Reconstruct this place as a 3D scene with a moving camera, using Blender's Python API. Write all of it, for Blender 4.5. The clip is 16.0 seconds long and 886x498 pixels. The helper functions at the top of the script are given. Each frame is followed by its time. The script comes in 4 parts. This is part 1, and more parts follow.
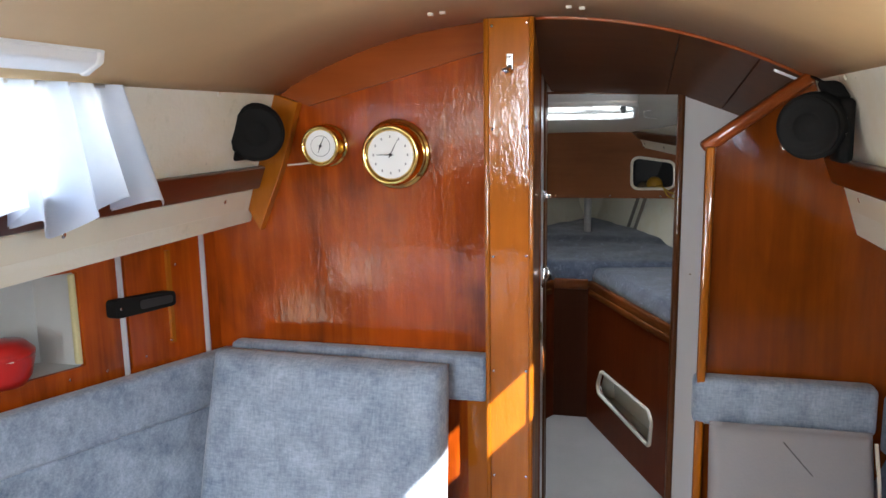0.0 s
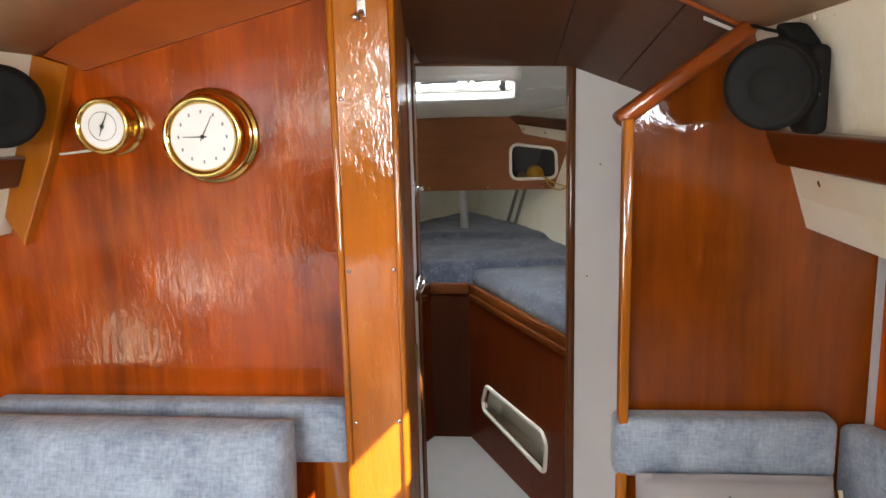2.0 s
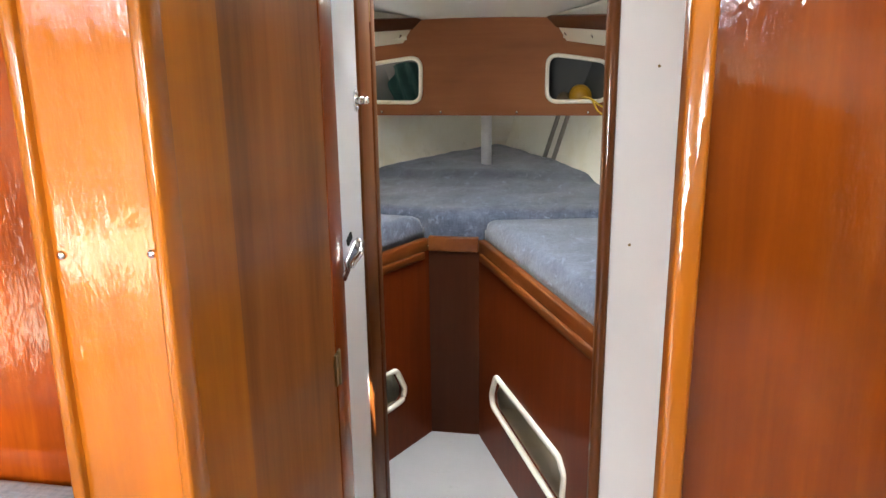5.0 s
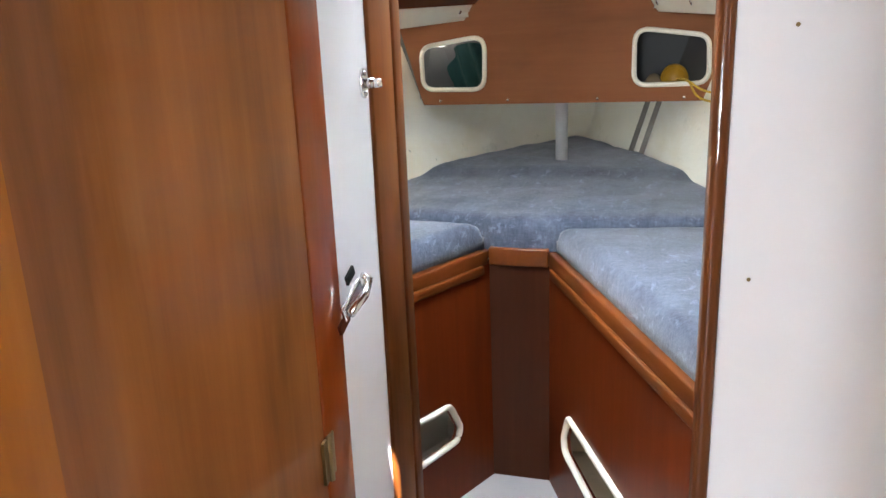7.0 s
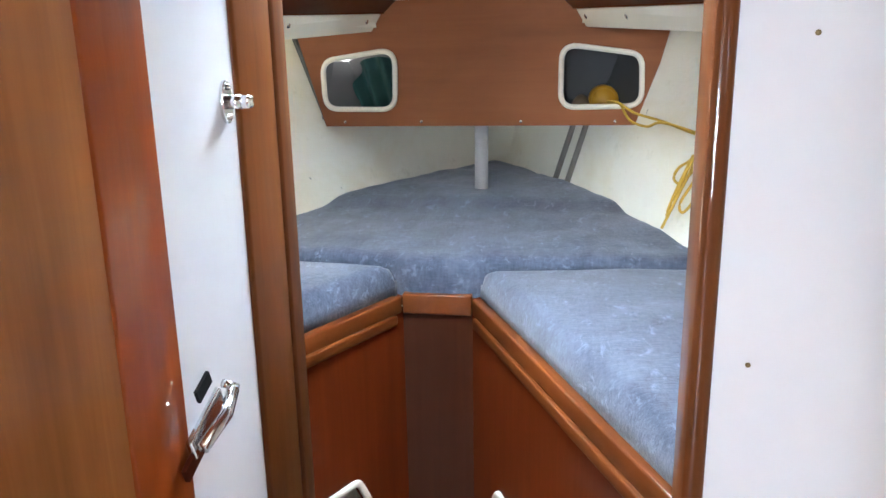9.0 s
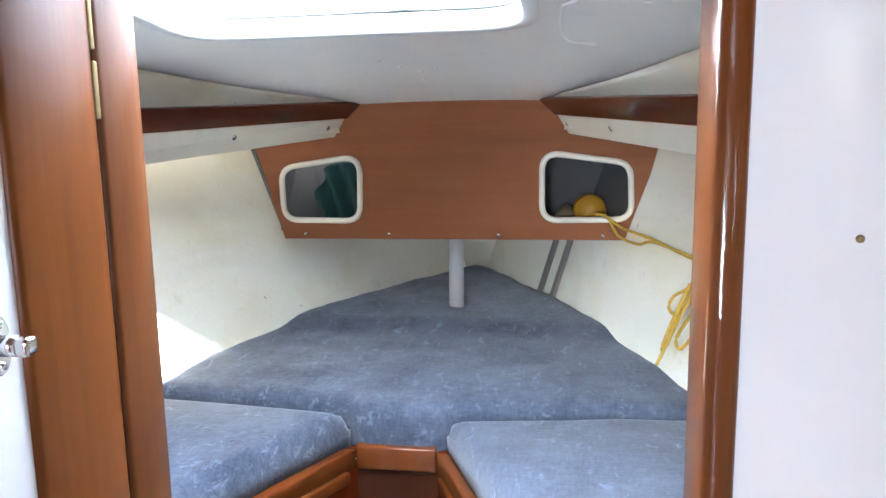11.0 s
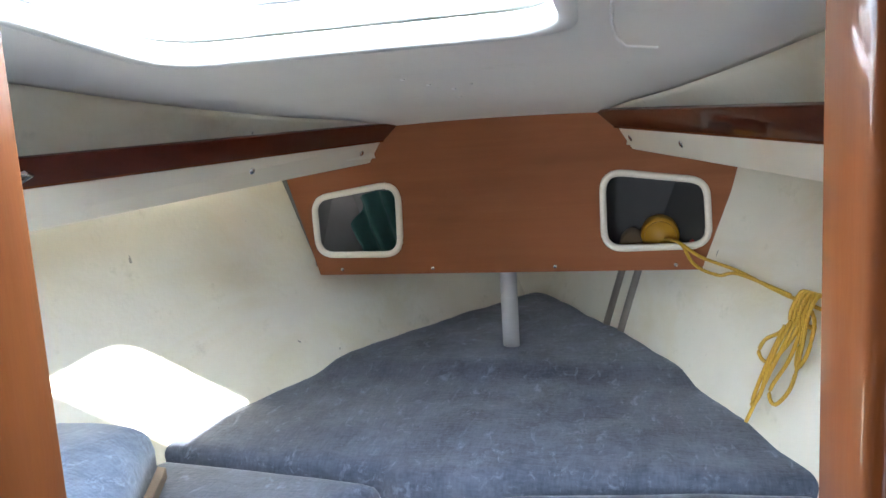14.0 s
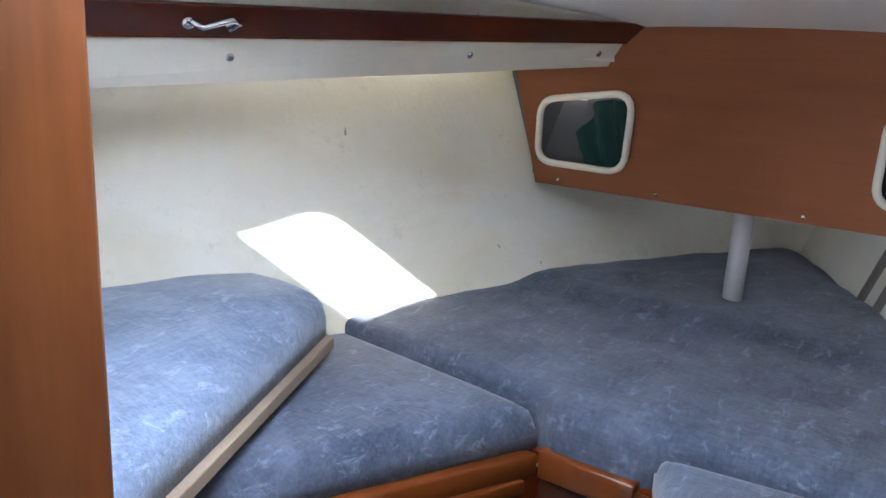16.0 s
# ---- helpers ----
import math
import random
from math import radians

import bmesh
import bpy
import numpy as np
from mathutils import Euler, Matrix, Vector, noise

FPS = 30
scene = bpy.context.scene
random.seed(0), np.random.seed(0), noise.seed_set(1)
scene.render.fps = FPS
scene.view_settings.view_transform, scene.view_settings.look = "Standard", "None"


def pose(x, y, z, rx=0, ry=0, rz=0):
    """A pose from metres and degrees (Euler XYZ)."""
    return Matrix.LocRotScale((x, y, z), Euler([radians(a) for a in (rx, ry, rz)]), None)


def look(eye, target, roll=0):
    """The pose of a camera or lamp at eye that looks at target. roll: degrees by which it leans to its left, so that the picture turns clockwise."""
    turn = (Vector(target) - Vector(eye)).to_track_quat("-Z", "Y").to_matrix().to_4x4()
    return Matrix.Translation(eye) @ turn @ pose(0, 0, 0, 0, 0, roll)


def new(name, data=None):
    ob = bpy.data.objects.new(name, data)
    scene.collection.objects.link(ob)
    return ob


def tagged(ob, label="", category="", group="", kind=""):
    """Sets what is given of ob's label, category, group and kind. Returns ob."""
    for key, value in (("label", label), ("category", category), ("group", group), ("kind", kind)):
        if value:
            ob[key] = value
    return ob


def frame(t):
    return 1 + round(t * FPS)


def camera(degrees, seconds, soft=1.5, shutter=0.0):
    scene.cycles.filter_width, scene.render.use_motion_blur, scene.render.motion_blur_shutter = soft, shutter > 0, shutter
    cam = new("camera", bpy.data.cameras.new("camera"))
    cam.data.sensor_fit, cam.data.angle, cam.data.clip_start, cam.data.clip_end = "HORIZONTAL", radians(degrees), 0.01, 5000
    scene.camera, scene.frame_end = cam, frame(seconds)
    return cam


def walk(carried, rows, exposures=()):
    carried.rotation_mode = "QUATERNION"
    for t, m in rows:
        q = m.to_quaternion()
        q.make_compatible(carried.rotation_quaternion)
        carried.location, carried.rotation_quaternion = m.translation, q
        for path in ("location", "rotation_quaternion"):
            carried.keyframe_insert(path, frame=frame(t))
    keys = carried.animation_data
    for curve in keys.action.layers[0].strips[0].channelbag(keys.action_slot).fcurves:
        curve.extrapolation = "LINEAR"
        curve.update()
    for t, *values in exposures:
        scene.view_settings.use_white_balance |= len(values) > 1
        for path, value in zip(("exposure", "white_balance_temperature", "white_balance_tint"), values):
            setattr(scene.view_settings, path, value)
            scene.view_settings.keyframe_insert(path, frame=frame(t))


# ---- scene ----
cam = camera(60.54, 16.0)
PATH = [
    (0, (1.280, -0.159, 1.415), (0.783, 1.749, 1.078), -1.0),
    (0.5, (1.258, -0.074, 1.409), (0.842, 1.855, 1.078), -1.4),
    (1, (1.220, 0.027, 1.398), (0.921, 1.976, 1.064), -1.5),
    (1.5, (1.207, 0.153, 1.373), (0.995, 2.114, 1.042), -1.3),
    (2, (1.227, 0.304, 1.365), (1.055, 2.265, 1.008), -1.4),
    (2.5, (1.264, 0.450, 1.365), (1.100, 2.401, 0.954), -1.5),
    (3, (1.284, 0.589, 1.342), (1.133, 2.535, 0.907), -1.6),
    (3.2, (1.296, 0.641, 1.334), (1.136, 2.585, 0.890), -1.6),
    (5.3, (1.356, 1.158, 1.236), (0.964, 3.047, 0.709), -1.0),
    (5.5, (1.358, 1.202, 1.230), (0.927, 3.082, 0.701), -1.3),
    (6, (1.369, 1.280, 1.220), (0.841, 3.136, 0.693), -2.0),
    (6.5, (1.373, 1.357, 1.215), (0.796, 3.198, 0.686), -2.4),
    (7, (1.344, 1.466, 1.208), (0.787, 3.310, 0.670), -2.3),
    (7.5, (1.297, 1.559, 1.206), (0.818, 3.421, 0.654), -1.8),
    (8, (1.259, 1.648, 1.198), (0.864, 3.528, 0.644), -0.8),
    (8.2, (1.255, 1.678, 1.193), (0.883, 3.564, 0.643), -0.7),
    (10.3, (1.307, 1.914, 1.202), (1.000, 3.850, 0.806), -1.1),
    (10.5, (1.302, 1.965, 1.233), (0.993, 3.903, 0.847), -1.1),
    (11, (1.310, 1.994, 1.282), (0.978, 3.939, 0.957), -1.0),
    (11.5, (1.303, 2.014, 1.310), (0.970, 3.971, 1.066), -0.9),
    (12, (1.306, 2.043, 1.322), (0.953, 4.002, 1.127), -0.9),
    (12.5, (1.308, 2.062, 1.304), (0.928, 4.018, 1.127), -1.1),
    (13, (1.296, 2.093, 1.287), (0.906, 4.045, 1.093), -1.6),
    (13.5, (1.300, 2.140, 1.294), (0.870, 4.078, 1.053), -2.4),
    (14, (1.324, 2.209, 1.307), (0.809, 4.119, 1.010), -3.5),
    (14.5, (1.343, 2.272, 1.307), (0.726, 4.131, 0.901), -4.5),
    (15, (1.356, 2.308, 1.281), (0.614, 4.107, 0.819), -3.0),
    (15.5, (1.357, 2.337, 1.269), (0.460, 4.057, 0.783), 1.1),
    (16, (1.382, 2.359, 1.260), (0.269, 3.945, 0.764), 3.2),
]
walk(cam, [(t, look(eye, target, roll)) for t, eye, target, roll in PATH],
     [(0, 2.1, 6450, 11), (1.0, 2.35, 6900, 12), (2.0, 2.55, 7050, 12), (3.2, 2.9, 7050, 12), (5.3, 3.5, 6850, 12), (8.2, 3.8, 5980, 11),
      (10.3, 3.98, 5750, 12), (11.3, 3.8, 5700, 12), (12.3, 3.25, 5700, 12), (14, 3.4, 5950, 12), (15, 3.28, 6000, 13), (16, 3.14, 5700, 17)])

# ---- light ----
world = bpy.data.worlds.new("sky")
scene.world = world
world.use_nodes = True
wn = world.node_tree.nodes
sky = wn.new("ShaderNodeTexSky")
sky.sky_type = 'NISHITA'
sky.sun_disc = False
SUN_WAY = Vector((-0.588, 0.555, -0.595)).normalized()
sky.sun_elevation = math.asin(-SUN_WAY.z)
sky.sun_rotation = math.atan2(-SUN_WAY.x, -SUN_WAY.y)
world.node_tree.links.new(sky.outputs[0], wn["Background"].inputs[0])
wn["Background"].inputs[1].default_value = 0.08
sun_data = bpy.data.lights.new("sun", 'SUN')
sun_data.energy, sun_data.angle, sun_data.color = 5.0, radians(0.5), (1.0, 0.95, 0.87)
sun = new("sun", sun_data)
sun.matrix_world = look((4, -3, 6), Vector((4, -3, 6)) + SUN_WAY)


def area(name, eye, target, w, h, watts, color=(1, 1, 1)):
    d = bpy.data.lights.new(name, 'AREA')
    d.shape, d.size, d.size_y, d.energy, d.color = 'RECTANGLE', w, h, watts, color
    ob = new(name, d)
    ob.matrix_world = look(eye, target)
    return ob


DAY = (0.86, 0.94, 1.0)
area("companionway_daylight", (0.78, -2.28, 1.28), (0.30, 0.5, 1.05), 0.6, 0.6, 7.0, DAY)
area("sliding_hatch_daylight", (0.74, -1.2, 1.66), (0.22, -0.95, 0.3), 0.6, 1.3, 12.5, DAY)
area("hatch_daylight", (1.02, 2.81, 1.60), (1.02, 2.82, 0.5), 0.43, 0.40, 2.5, DAY)
area("window_daylight_port", (0.18, 0.45, 1.38), (1.0, 0.45, 1.2), 0.9, 0.2, 1.5, DAY)
area("window_daylight_starboard", (1.82, 0.2, 1.38), (1.0, 0.2, 1.2), 0.9, 0.2, 7.5, DAY)

# ---- materials ----


def mat(name, rough=0.5, metal=0.0, coat=0.0):
    m = bpy.data.materials.new(name)
    m.use_nodes = True
    b = m.node_tree.nodes["Principled BSDF"]
    b.inputs["Roughness"].default_value = rough
    b.inputs["Metallic"].default_value = metal
    b.inputs["Coat Weight"].default_value = coat
    b.inputs["Coat Roughness"].default_value = 0.05
    b.inputs["Coat IOR"].default_value = 1.6
    return m, m.node_tree.nodes, m.node_tree.links, b


def ramp(nodes, stops):
    r = nodes.new("ShaderNodeValToRGB")
    while len(r.color_ramp.elements) < len(stops):
        r.color_ramp.elements.new(0.5)
    for e, (p, c) in zip(r.color_ramp.elements, stops):
        e.position, e.color = p, (*c, 1)
    return r


def tex(nodes, links, kind, scale, stretch=(1, 1, 1), detail=4.0, rough=0.55, dist=0.0):
    co = nodes.new("ShaderNodeTexCoord")
    mp = nodes.new("ShaderNodeMapping")
    mp.inputs["Scale"].default_value = stretch
    links.new(co.outputs["Object"], mp.inputs[0])
    n = nodes.new(kind)
    n.inputs["Scale"].default_value = scale
    if kind == "ShaderNodeTexNoise":
        n.inputs["Detail"].default_value, n.inputs["Roughness"].default_value, n.inputs["Distortion"].default_value = detail, rough, dist
    links.new(mp.outputs[0], n.inputs["Vector"])
    return n


def mix(nodes, links, a, b, fac, mode='MIX'):
    m = nodes.new("ShaderNodeMix")
    m.data_type, m.blend_type = 'RGBA', mode
    for sock, v in ((m.inputs[0], fac), (m.inputs[6], a), (m.inputs[7], b)):
        if isinstance(v, (int, float)):
            sock.default_value = v
        elif isinstance(v, tuple):
            sock.default_value = (*v, 1)
        else:
            links.new(v, sock)
    return m.outputs[2]


def bump(nodes, links, bsdf, height, strength, dist=0.002, coat=False):
    b = nodes.new("ShaderNodeBump")
    b.inputs["Strength"].default_value, b.inputs["Distance"].default_value = strength, dist
    links.new(height, b.inputs["Height"])
    links.new(b.outputs[0], bsdf.inputs["Normal"])
    if coat:
        links.new(b.outputs[0], bsdf.inputs["Coat Normal"])


def wood(name, dark, mid, light, rough=0.3, coat=0.6, axis=2, ripple=0.25, blotch=0.5, leaf=6.0):
    """Varnished wood with the grain along one axis."""
    m, n, l, b = mat(name, rough, 0, coat)
    b.inputs["Specular IOR Level"].default_value = 0.06
    b.inputs["Coat Tint"].default_value = (1.0, 0.89, 0.70, 1)
    b.inputs["Coat IOR"].default_value = 1.7
    st = [1.0, 1.0, 1.0]
    st[axis] = 0.06
    grain = tex(n, l, "ShaderNodeTexNoise", 38, tuple(st), 7, 0.65, 0.4)
    st2 = [1.0, 1.0, 1.0]
    st2[axis] = 0.42
    band = tex(n, l, "ShaderNodeTexNoise", leaf, tuple(st2), 3, 0.5, 0.6)
    r1 = ramp(n, [(0.25, dark), (0.5, mid), (0.78, light)])
    l.new(grain.outputs[0], r1.inputs[0])
    r2 = ramp(n, [(0.3, tuple(c * (1 - 0.55 * blotch) for c in mid)), (0.7, tuple(min(1, c * (1 + 0.5 * blotch)) for c in mid))])
    l.new(band.outputs[0], r2.inputs[0])
    l.new(mix(n, l, r1.outputs[0], r2.outputs[0], 0.6), b.inputs["Base Color"])
    st3 = [1.0, 1.0, 1.0]
    st3[axis] = 0.34
    rip = tex(n, l, "ShaderNodeTexNoise", 66, tuple(st3), 3, 0.6, 0.2)
    bump(n, l, b, rip.outputs[0], ripple, 0.004, True)
    return m


MAHOGANY = wood("varnished_mahogany", (0.10, 0.013, 0.001), (0.31, 0.053, 0.003), (0.66, 0.158, 0.007), 0.55, 0.6, 2, 0.22, 1.35, 8.0)
# redder mahogany, with the starboard side's dimmer light put into its colour
STBD_SHADED_WOOD = wood("shaded_red_mahogany_veneer", (0.10, 0.017, 0.001), (0.21, 0.045, 0.002), (0.35, 0.092, 0.004), 0.55, 0.7, 2, 0.18, 1.1)
POST_WOOD = wood("varnished_post_wood", (0.27, 0.078, 0.006), (0.42, 0.128, 0.009), (0.54, 0.19, 0.015), 0.4, 0.8, 2, 0.20, 0.8)
TRIM = wood("varnished_trim", (0.22, 0.060, 0.004), (0.35, 0.108, 0.007), (0.48, 0.17, 0.012), 0.4, 0.6, 2, 0.12, 0.8)
TRIM_Y = wood("varnished_trim_fore_aft", (0.090, 0.022, 0.005), (0.135, 0.036, 0.008), (0.19, 0.056, 0.012), 0.4, 0.4, 1, 0.1)
TRIM_X = wood("varnished_trim_athwart", (0.22, 0.045, 0.010), (0.30, 0.068, 0.014), (0.38, 0.10, 0.02), 0.3, 0.5, 0, 0.1)
DARK_RAIL = wood("dark_mahogany_rail", (0.05, 0.010, 0.005), (0.085, 0.018, 0.008), (0.13, 0.03, 0.012), 0.3, 0.5, 1, 0.1)
DOOR_WOOD = wood("satin_teak_veneer", (0.15, 0.050, 0.013), (0.30, 0.106, 0.026), (0.45, 0.178, 0.046), 0.5, 0.2, 2, 0.06, 1.0, 5.0)
DOOR_LEAF = wood("golden_teak_veneer", (0.26, 0.080, 0.009), (0.41, 0.136, 0.014), (0.55, 0.21, 0.025), 0.5, 0.25, 2, 0.06, 0.6, 5.0)
# jamb wood for the port moulding, darkened because it faces away from the light
JAMB_SHADED = wood("shaded_jamb_moulding", (0.045, 0.012, 0.003), (0.085, 0.026, 0.007), (0.14, 0.047, 0.012), 0.45, 0.12, 2, 0.06, 1.1)
JAMB_SHADED.node_tree.nodes["Principled BSDF"].inputs["Coat Roughness"].default_value = 0.3
DOOR_EDGE = wood("red_mahogany_edge", (0.16, 0.030, 0.004), (0.25, 0.050, 0.006), (0.34, 0.08, 0.010), 0.4, 0.5, 2, 0.10, 0.8)
PANEL_WOOD = wood("matt_mahogany_ply", (0.20, 0.074, 0.032), (0.265, 0.100, 0.043), (0.33, 0.135, 0.06), 0.55, 0.0, 0, 0.05, 0.35)
WELL_WOOD = wood("dark_mahogany_ply", (0.075, 0.012, 0.003), (0.118, 0.020, 0.004), (0.165, 0.032, 0.007), 0.45, 0.2, 2, 0.06, 0.4)
JAMB = wood("brown_teak_jamb", (0.062, 0.018, 0.004), (0.128, 0.038, 0.008), (0.21, 0.070, 0.016), 0.42, 0.14, 2, 0.06, 1.1)
JAMB.node_tree.nodes["Principled BSDF"].inputs["Coat Roughness"].default_value = 0.3
JAMB_STBD = wood("red_brown_jamb", (0.070, 0.022, 0.007), (0.130, 0.042, 0.013), (0.20, 0.072, 0.023), 0.40, 0.45, 2, 0.10, 0.9)
# footwell end ply, under half as bright as the well sides
END_WOOD = wood("very_dark_ply", (0.032, 0.009, 0.004), (0.050, 0.014, 0.006), (0.07, 0.021, 0.009), 0.5, 0.1, 2, 0.05, 0.4)
CEIL_WOOD = wood("brown_headlining_veneer", (0.085, 0.030, 0.012), (0.12, 0.042, 0.015), (0.155, 0.056, 0.021), 0.5, 0.12, 0, 0.04, 0.3)


def paint(name, c, rough=0.5, vary=0.06, grain=120, relief=0.1, coat=0.0, dirt=0.0, stretch=(1, 1, 1), specks=0.0):
    m, n, l, b = mat(name, rough, 0, coat)
    big = tex(n, l, "ShaderNodeTexNoise", 3.5, (1, 1, 1), 4)
    fine = tex(n, l, "ShaderNodeTexNoise", grain, stretch, 3)
    r = ramp(n, [(0.3, tuple(max(0, v * (1 - vary)) for v in c)), (0.7, tuple(min(1, v * (1 + vary)) for v in c))])
    l.new(big.outputs[0], r.inputs[0])
    col = r.outputs[0]
    if dirt:
        spot = tex(n, l, "ShaderNodeTexNoise", 14, (1, 1, 1), 6, 0.7)
        rs = ramp(n, [(0.60, (1, 1, 1)), (0.76, (1 - dirt, 1 - dirt, 1 - 1.2 * dirt))])
        l.new(spot.outputs[0], rs.inputs[0])
        col = mix(n, l, col, rs.outputs[0], 1.0, 'MULTIPLY')
    if specks:
        sp = tex(n, l, "ShaderNodeTexNoise", 55, (1, 1, 0.6), 2, 0.5, 0.5)
        gate = tex(n, l, "ShaderNodeTexNoise", 7, (1, 1, 1), 2)
        rk = ramp(n, [(0.735, (1, 1, 1)), (0.765, (1 - specks, 1 - specks, 1 - specks))])
        l.new(sp.outputs[0], rk.inputs[0])
        gr = ramp(n, [(0.50, (0, 0, 0)), (0.56, (1, 1, 1))])
        l.new(gate.outputs[0], gr.inputs[0])
        col = mix(n, l, col, mix(n, l, col, rk.outputs[0], 1.0, 'MULTIPLY'), gr.outputs[0])
        stain = tex(n, l, "ShaderNodeTexNoise", 2.2, (1, 1, 1.6), 5, 0.6, 0.6)
        sr = ramp(n, [(0.46, (1, 1, 1)), (0.72, (0.90, 0.84, 0.68))])
        l.new(stain.outputs[0], sr.inputs[0])
        col = mix(n, l, col, sr.outputs[0], 1.0, 'MULTIPLY')
    l.new(col, b.inputs["Base Color"])
    bump(n, l, b, fine.outputs[0], relief, 0.002)
    return m


CREAM = paint("cream_liner", (0.81, 0.775, 0.66), 0.55, 0.06, 90, 0.45, 0, 0.20, (1, 1, 1), 0.55)
DECKHEAD = paint("off_white_deckhead", (0.82, 0.80, 0.75), 0.5, 0.04, 160, 0.12, 0, 0.10)
TAN = paint("tan_headlining", (0.60, 0.405, 0.215), 0.55, 0.07, 220, 0.05)
WHITE = paint("white_laminate", (0.80, 0.79, 0.80), 0.35, 0.03, 70, 0.08, 0.2, 0.03)
SOLE = paint("pale_grey_sole", (0.42, 0.40, 0.39), 0.5, 0.08, 60, 0.2, 0, 0.2)
BATTEN = paint("cream_batten", (0.76, 0.70, 0.56), 0.5, 0.05, 60, 0.08, 0, 0.1)
BEAD = paint("cream_plastic_edging", (0.80, 0.74, 0.62), 0.4, 0.04, 60, 0.03)
BLACK = paint("black_plastic", (0.008, 0.0075, 0.007), 0.85, 0.15, 300, 0.2)
BLACK.node_tree.nodes["Principled BSDF"].inputs["Specular IOR Level"].default_value = 0.2
GELCOAT = paint("white_gelcoat", (0.82, 0.82, 0.80), 0.35, 0.03, 60, 0.05)
DIAL = paint("white_dial", (0.85, 0.85, 0.83), 0.4, 0.01, 60, 0.0)
INK = paint("black_ink", (0.02, 0.02, 0.02), 0.5, 0.05, 60, 0.0)


def fabric(name, dark, light, worn=0.0):
    """Chenille: crossed threads, soft mottling, and paler worn flecks."""
    m, n, l, b = mat(name, 0.95)
    b.inputs["Sheen Weight"].default_value = 0.3
    b.inputs["Specular IOR Level"].default_value = 0.2
    big = tex(n, l, "ShaderNodeTexNoise", 11, (1, 1, 1), 5, 0.65, 0.4)
    warp_t = tex(n, l, "ShaderNodeTexNoise", 190, (1, 0.25, 0.25), 3, 0.6)
    weft_t = tex(n, l, "ShaderNodeTexNoise", 190, (0.25, 1, 1), 3, 0.6)
    w = mix(n, l, warp_t.outputs[0], weft_t.outputs[0], 0.5)
    wb = mix(n, l, w, big.outputs[0], 0.5)
    mid = tuple((a + c) / 2 for a, c in zip(dark, light))
    r = ramp(n, [(0.36, dark), (0.5, mid), (0.64, light)])
    l.new(wb, r.inputs[0])
    col = r.outputs[0]
    if worn:
        fl = tex(n, l, "ShaderNodeTexNoise", 42, (1, 0.5, 1), 6, 0.75, 0.8)
        fr_ = ramp(n, [(0.56, (0, 0, 0)), (0.70, (worn, worn, worn))])
        l.new(fl.outputs[0], fr_.inputs[0])
        col = mix(n, l, col, tuple(min(1, c * 1.9) for c in light), fr_.outputs[0])
    l.new(col, b.inputs["Base Color"])
    bump(n, l, b, wb, 0.8, 0.004)
    return m


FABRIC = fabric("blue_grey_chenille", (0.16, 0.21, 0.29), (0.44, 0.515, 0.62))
# berth version: about a quarter of the settee tone, with paler worn flecks
BERTH_FABRIC = fabric("darkened_berth_chenille", (0.034, 0.042, 0.064), (0.108, 0.125, 0.170), 0.75)


def metal(name, c, rough):
    m, n, l, b = mat(name, rough, 1.0)
    t = tex(n, l, "ShaderNodeTexNoise", 40, (1, 1, 1), 4)
    r = ramp(n, [(0.3, tuple(v * 0.85 for v in c)), (0.7, c)])
    l.new(t.outputs[0], r.inputs[0])
    l.new(r.outputs[0], b.inputs["Base Color"])
    return m


BRASS = metal("polished_brass", (0.88, 0.62, 0.20), 0.14)
CHROME = metal("chrome", (0.80, 0.80, 0.80), 0.18)
ALU = metal("satin_aluminium", (0.70, 0.70, 0.70), 0.35)
OLD_BRASS = metal("dull_brass", (0.34, 0.25, 0.12), 0.45)

# ---- builders ----


def thing(name, label, category, at=(0, 0, 0), group="", kind=""):
    ob = new(name)
    ob.location = at
    ob.empty_display_size = 0.05
    return tagged(ob, label, category, group, kind)


def part(name, bm, material, parent=None, label="", smooth=False, bevel=0.0, seg=2):
    """Links a bmesh, whose coordinates are in the world, as one mesh object."""
    if bevel:
        bmesh.ops.remove_doubles(bm, verts=bm.verts, dist=1e-5)
        es = [e for e in bm.edges if len(e.link_faces) == 2 and e.calc_face_angle(0) > 0.5]
        bmesh.ops.bevel(bm, geom=es, offset=bevel, segments=seg, profile=0.5, affect='EDGES', clamp_overlap=True)
    bmesh.ops.recalc_face_normals(bm, faces=bm.faces)
    me = bpy.data.meshes.new(name)
    base = Vector((0, 0, 0))
    if parent is not None:
        o = parent
        while o is not None:
            base += o.location
            o = o.parent
    bmesh.ops.translate(bm, verts=bm.verts, vec=-base)
    bm.to_mesh(me)
    bm.free()
    for p in me.polygons:
        p.use_smooth = smooth
    me.materials.append(material)
    ob = new(name, me)
    ob.parent = parent
    return tagged(ob, label)


def prism(pts, vec, bm=None):
    """A polygon pushed along vec."""
    bm = bm or bmesh.new()
    a = [bm.verts.new(p) for p in pts]
    b = [bm.verts.new(Vector(p) + Vector(vec)) for p in pts]
    bm.faces.new(a)
    bm.faces.new(b[::-1])
    for i in range(len(pts)):
        j = (i + 1) % len(pts)
        bm.faces.new((a[i], b[i], b[j], a[j]))
    return bm


def box(x0, x1, y0, y1, z0, z1, bm=None):
    return prism([(x0, y0, z0), (x1, y0, z0), (x1, y1, z0), (x0, y1, z0)], (0, 0, z1 - z0), bm)


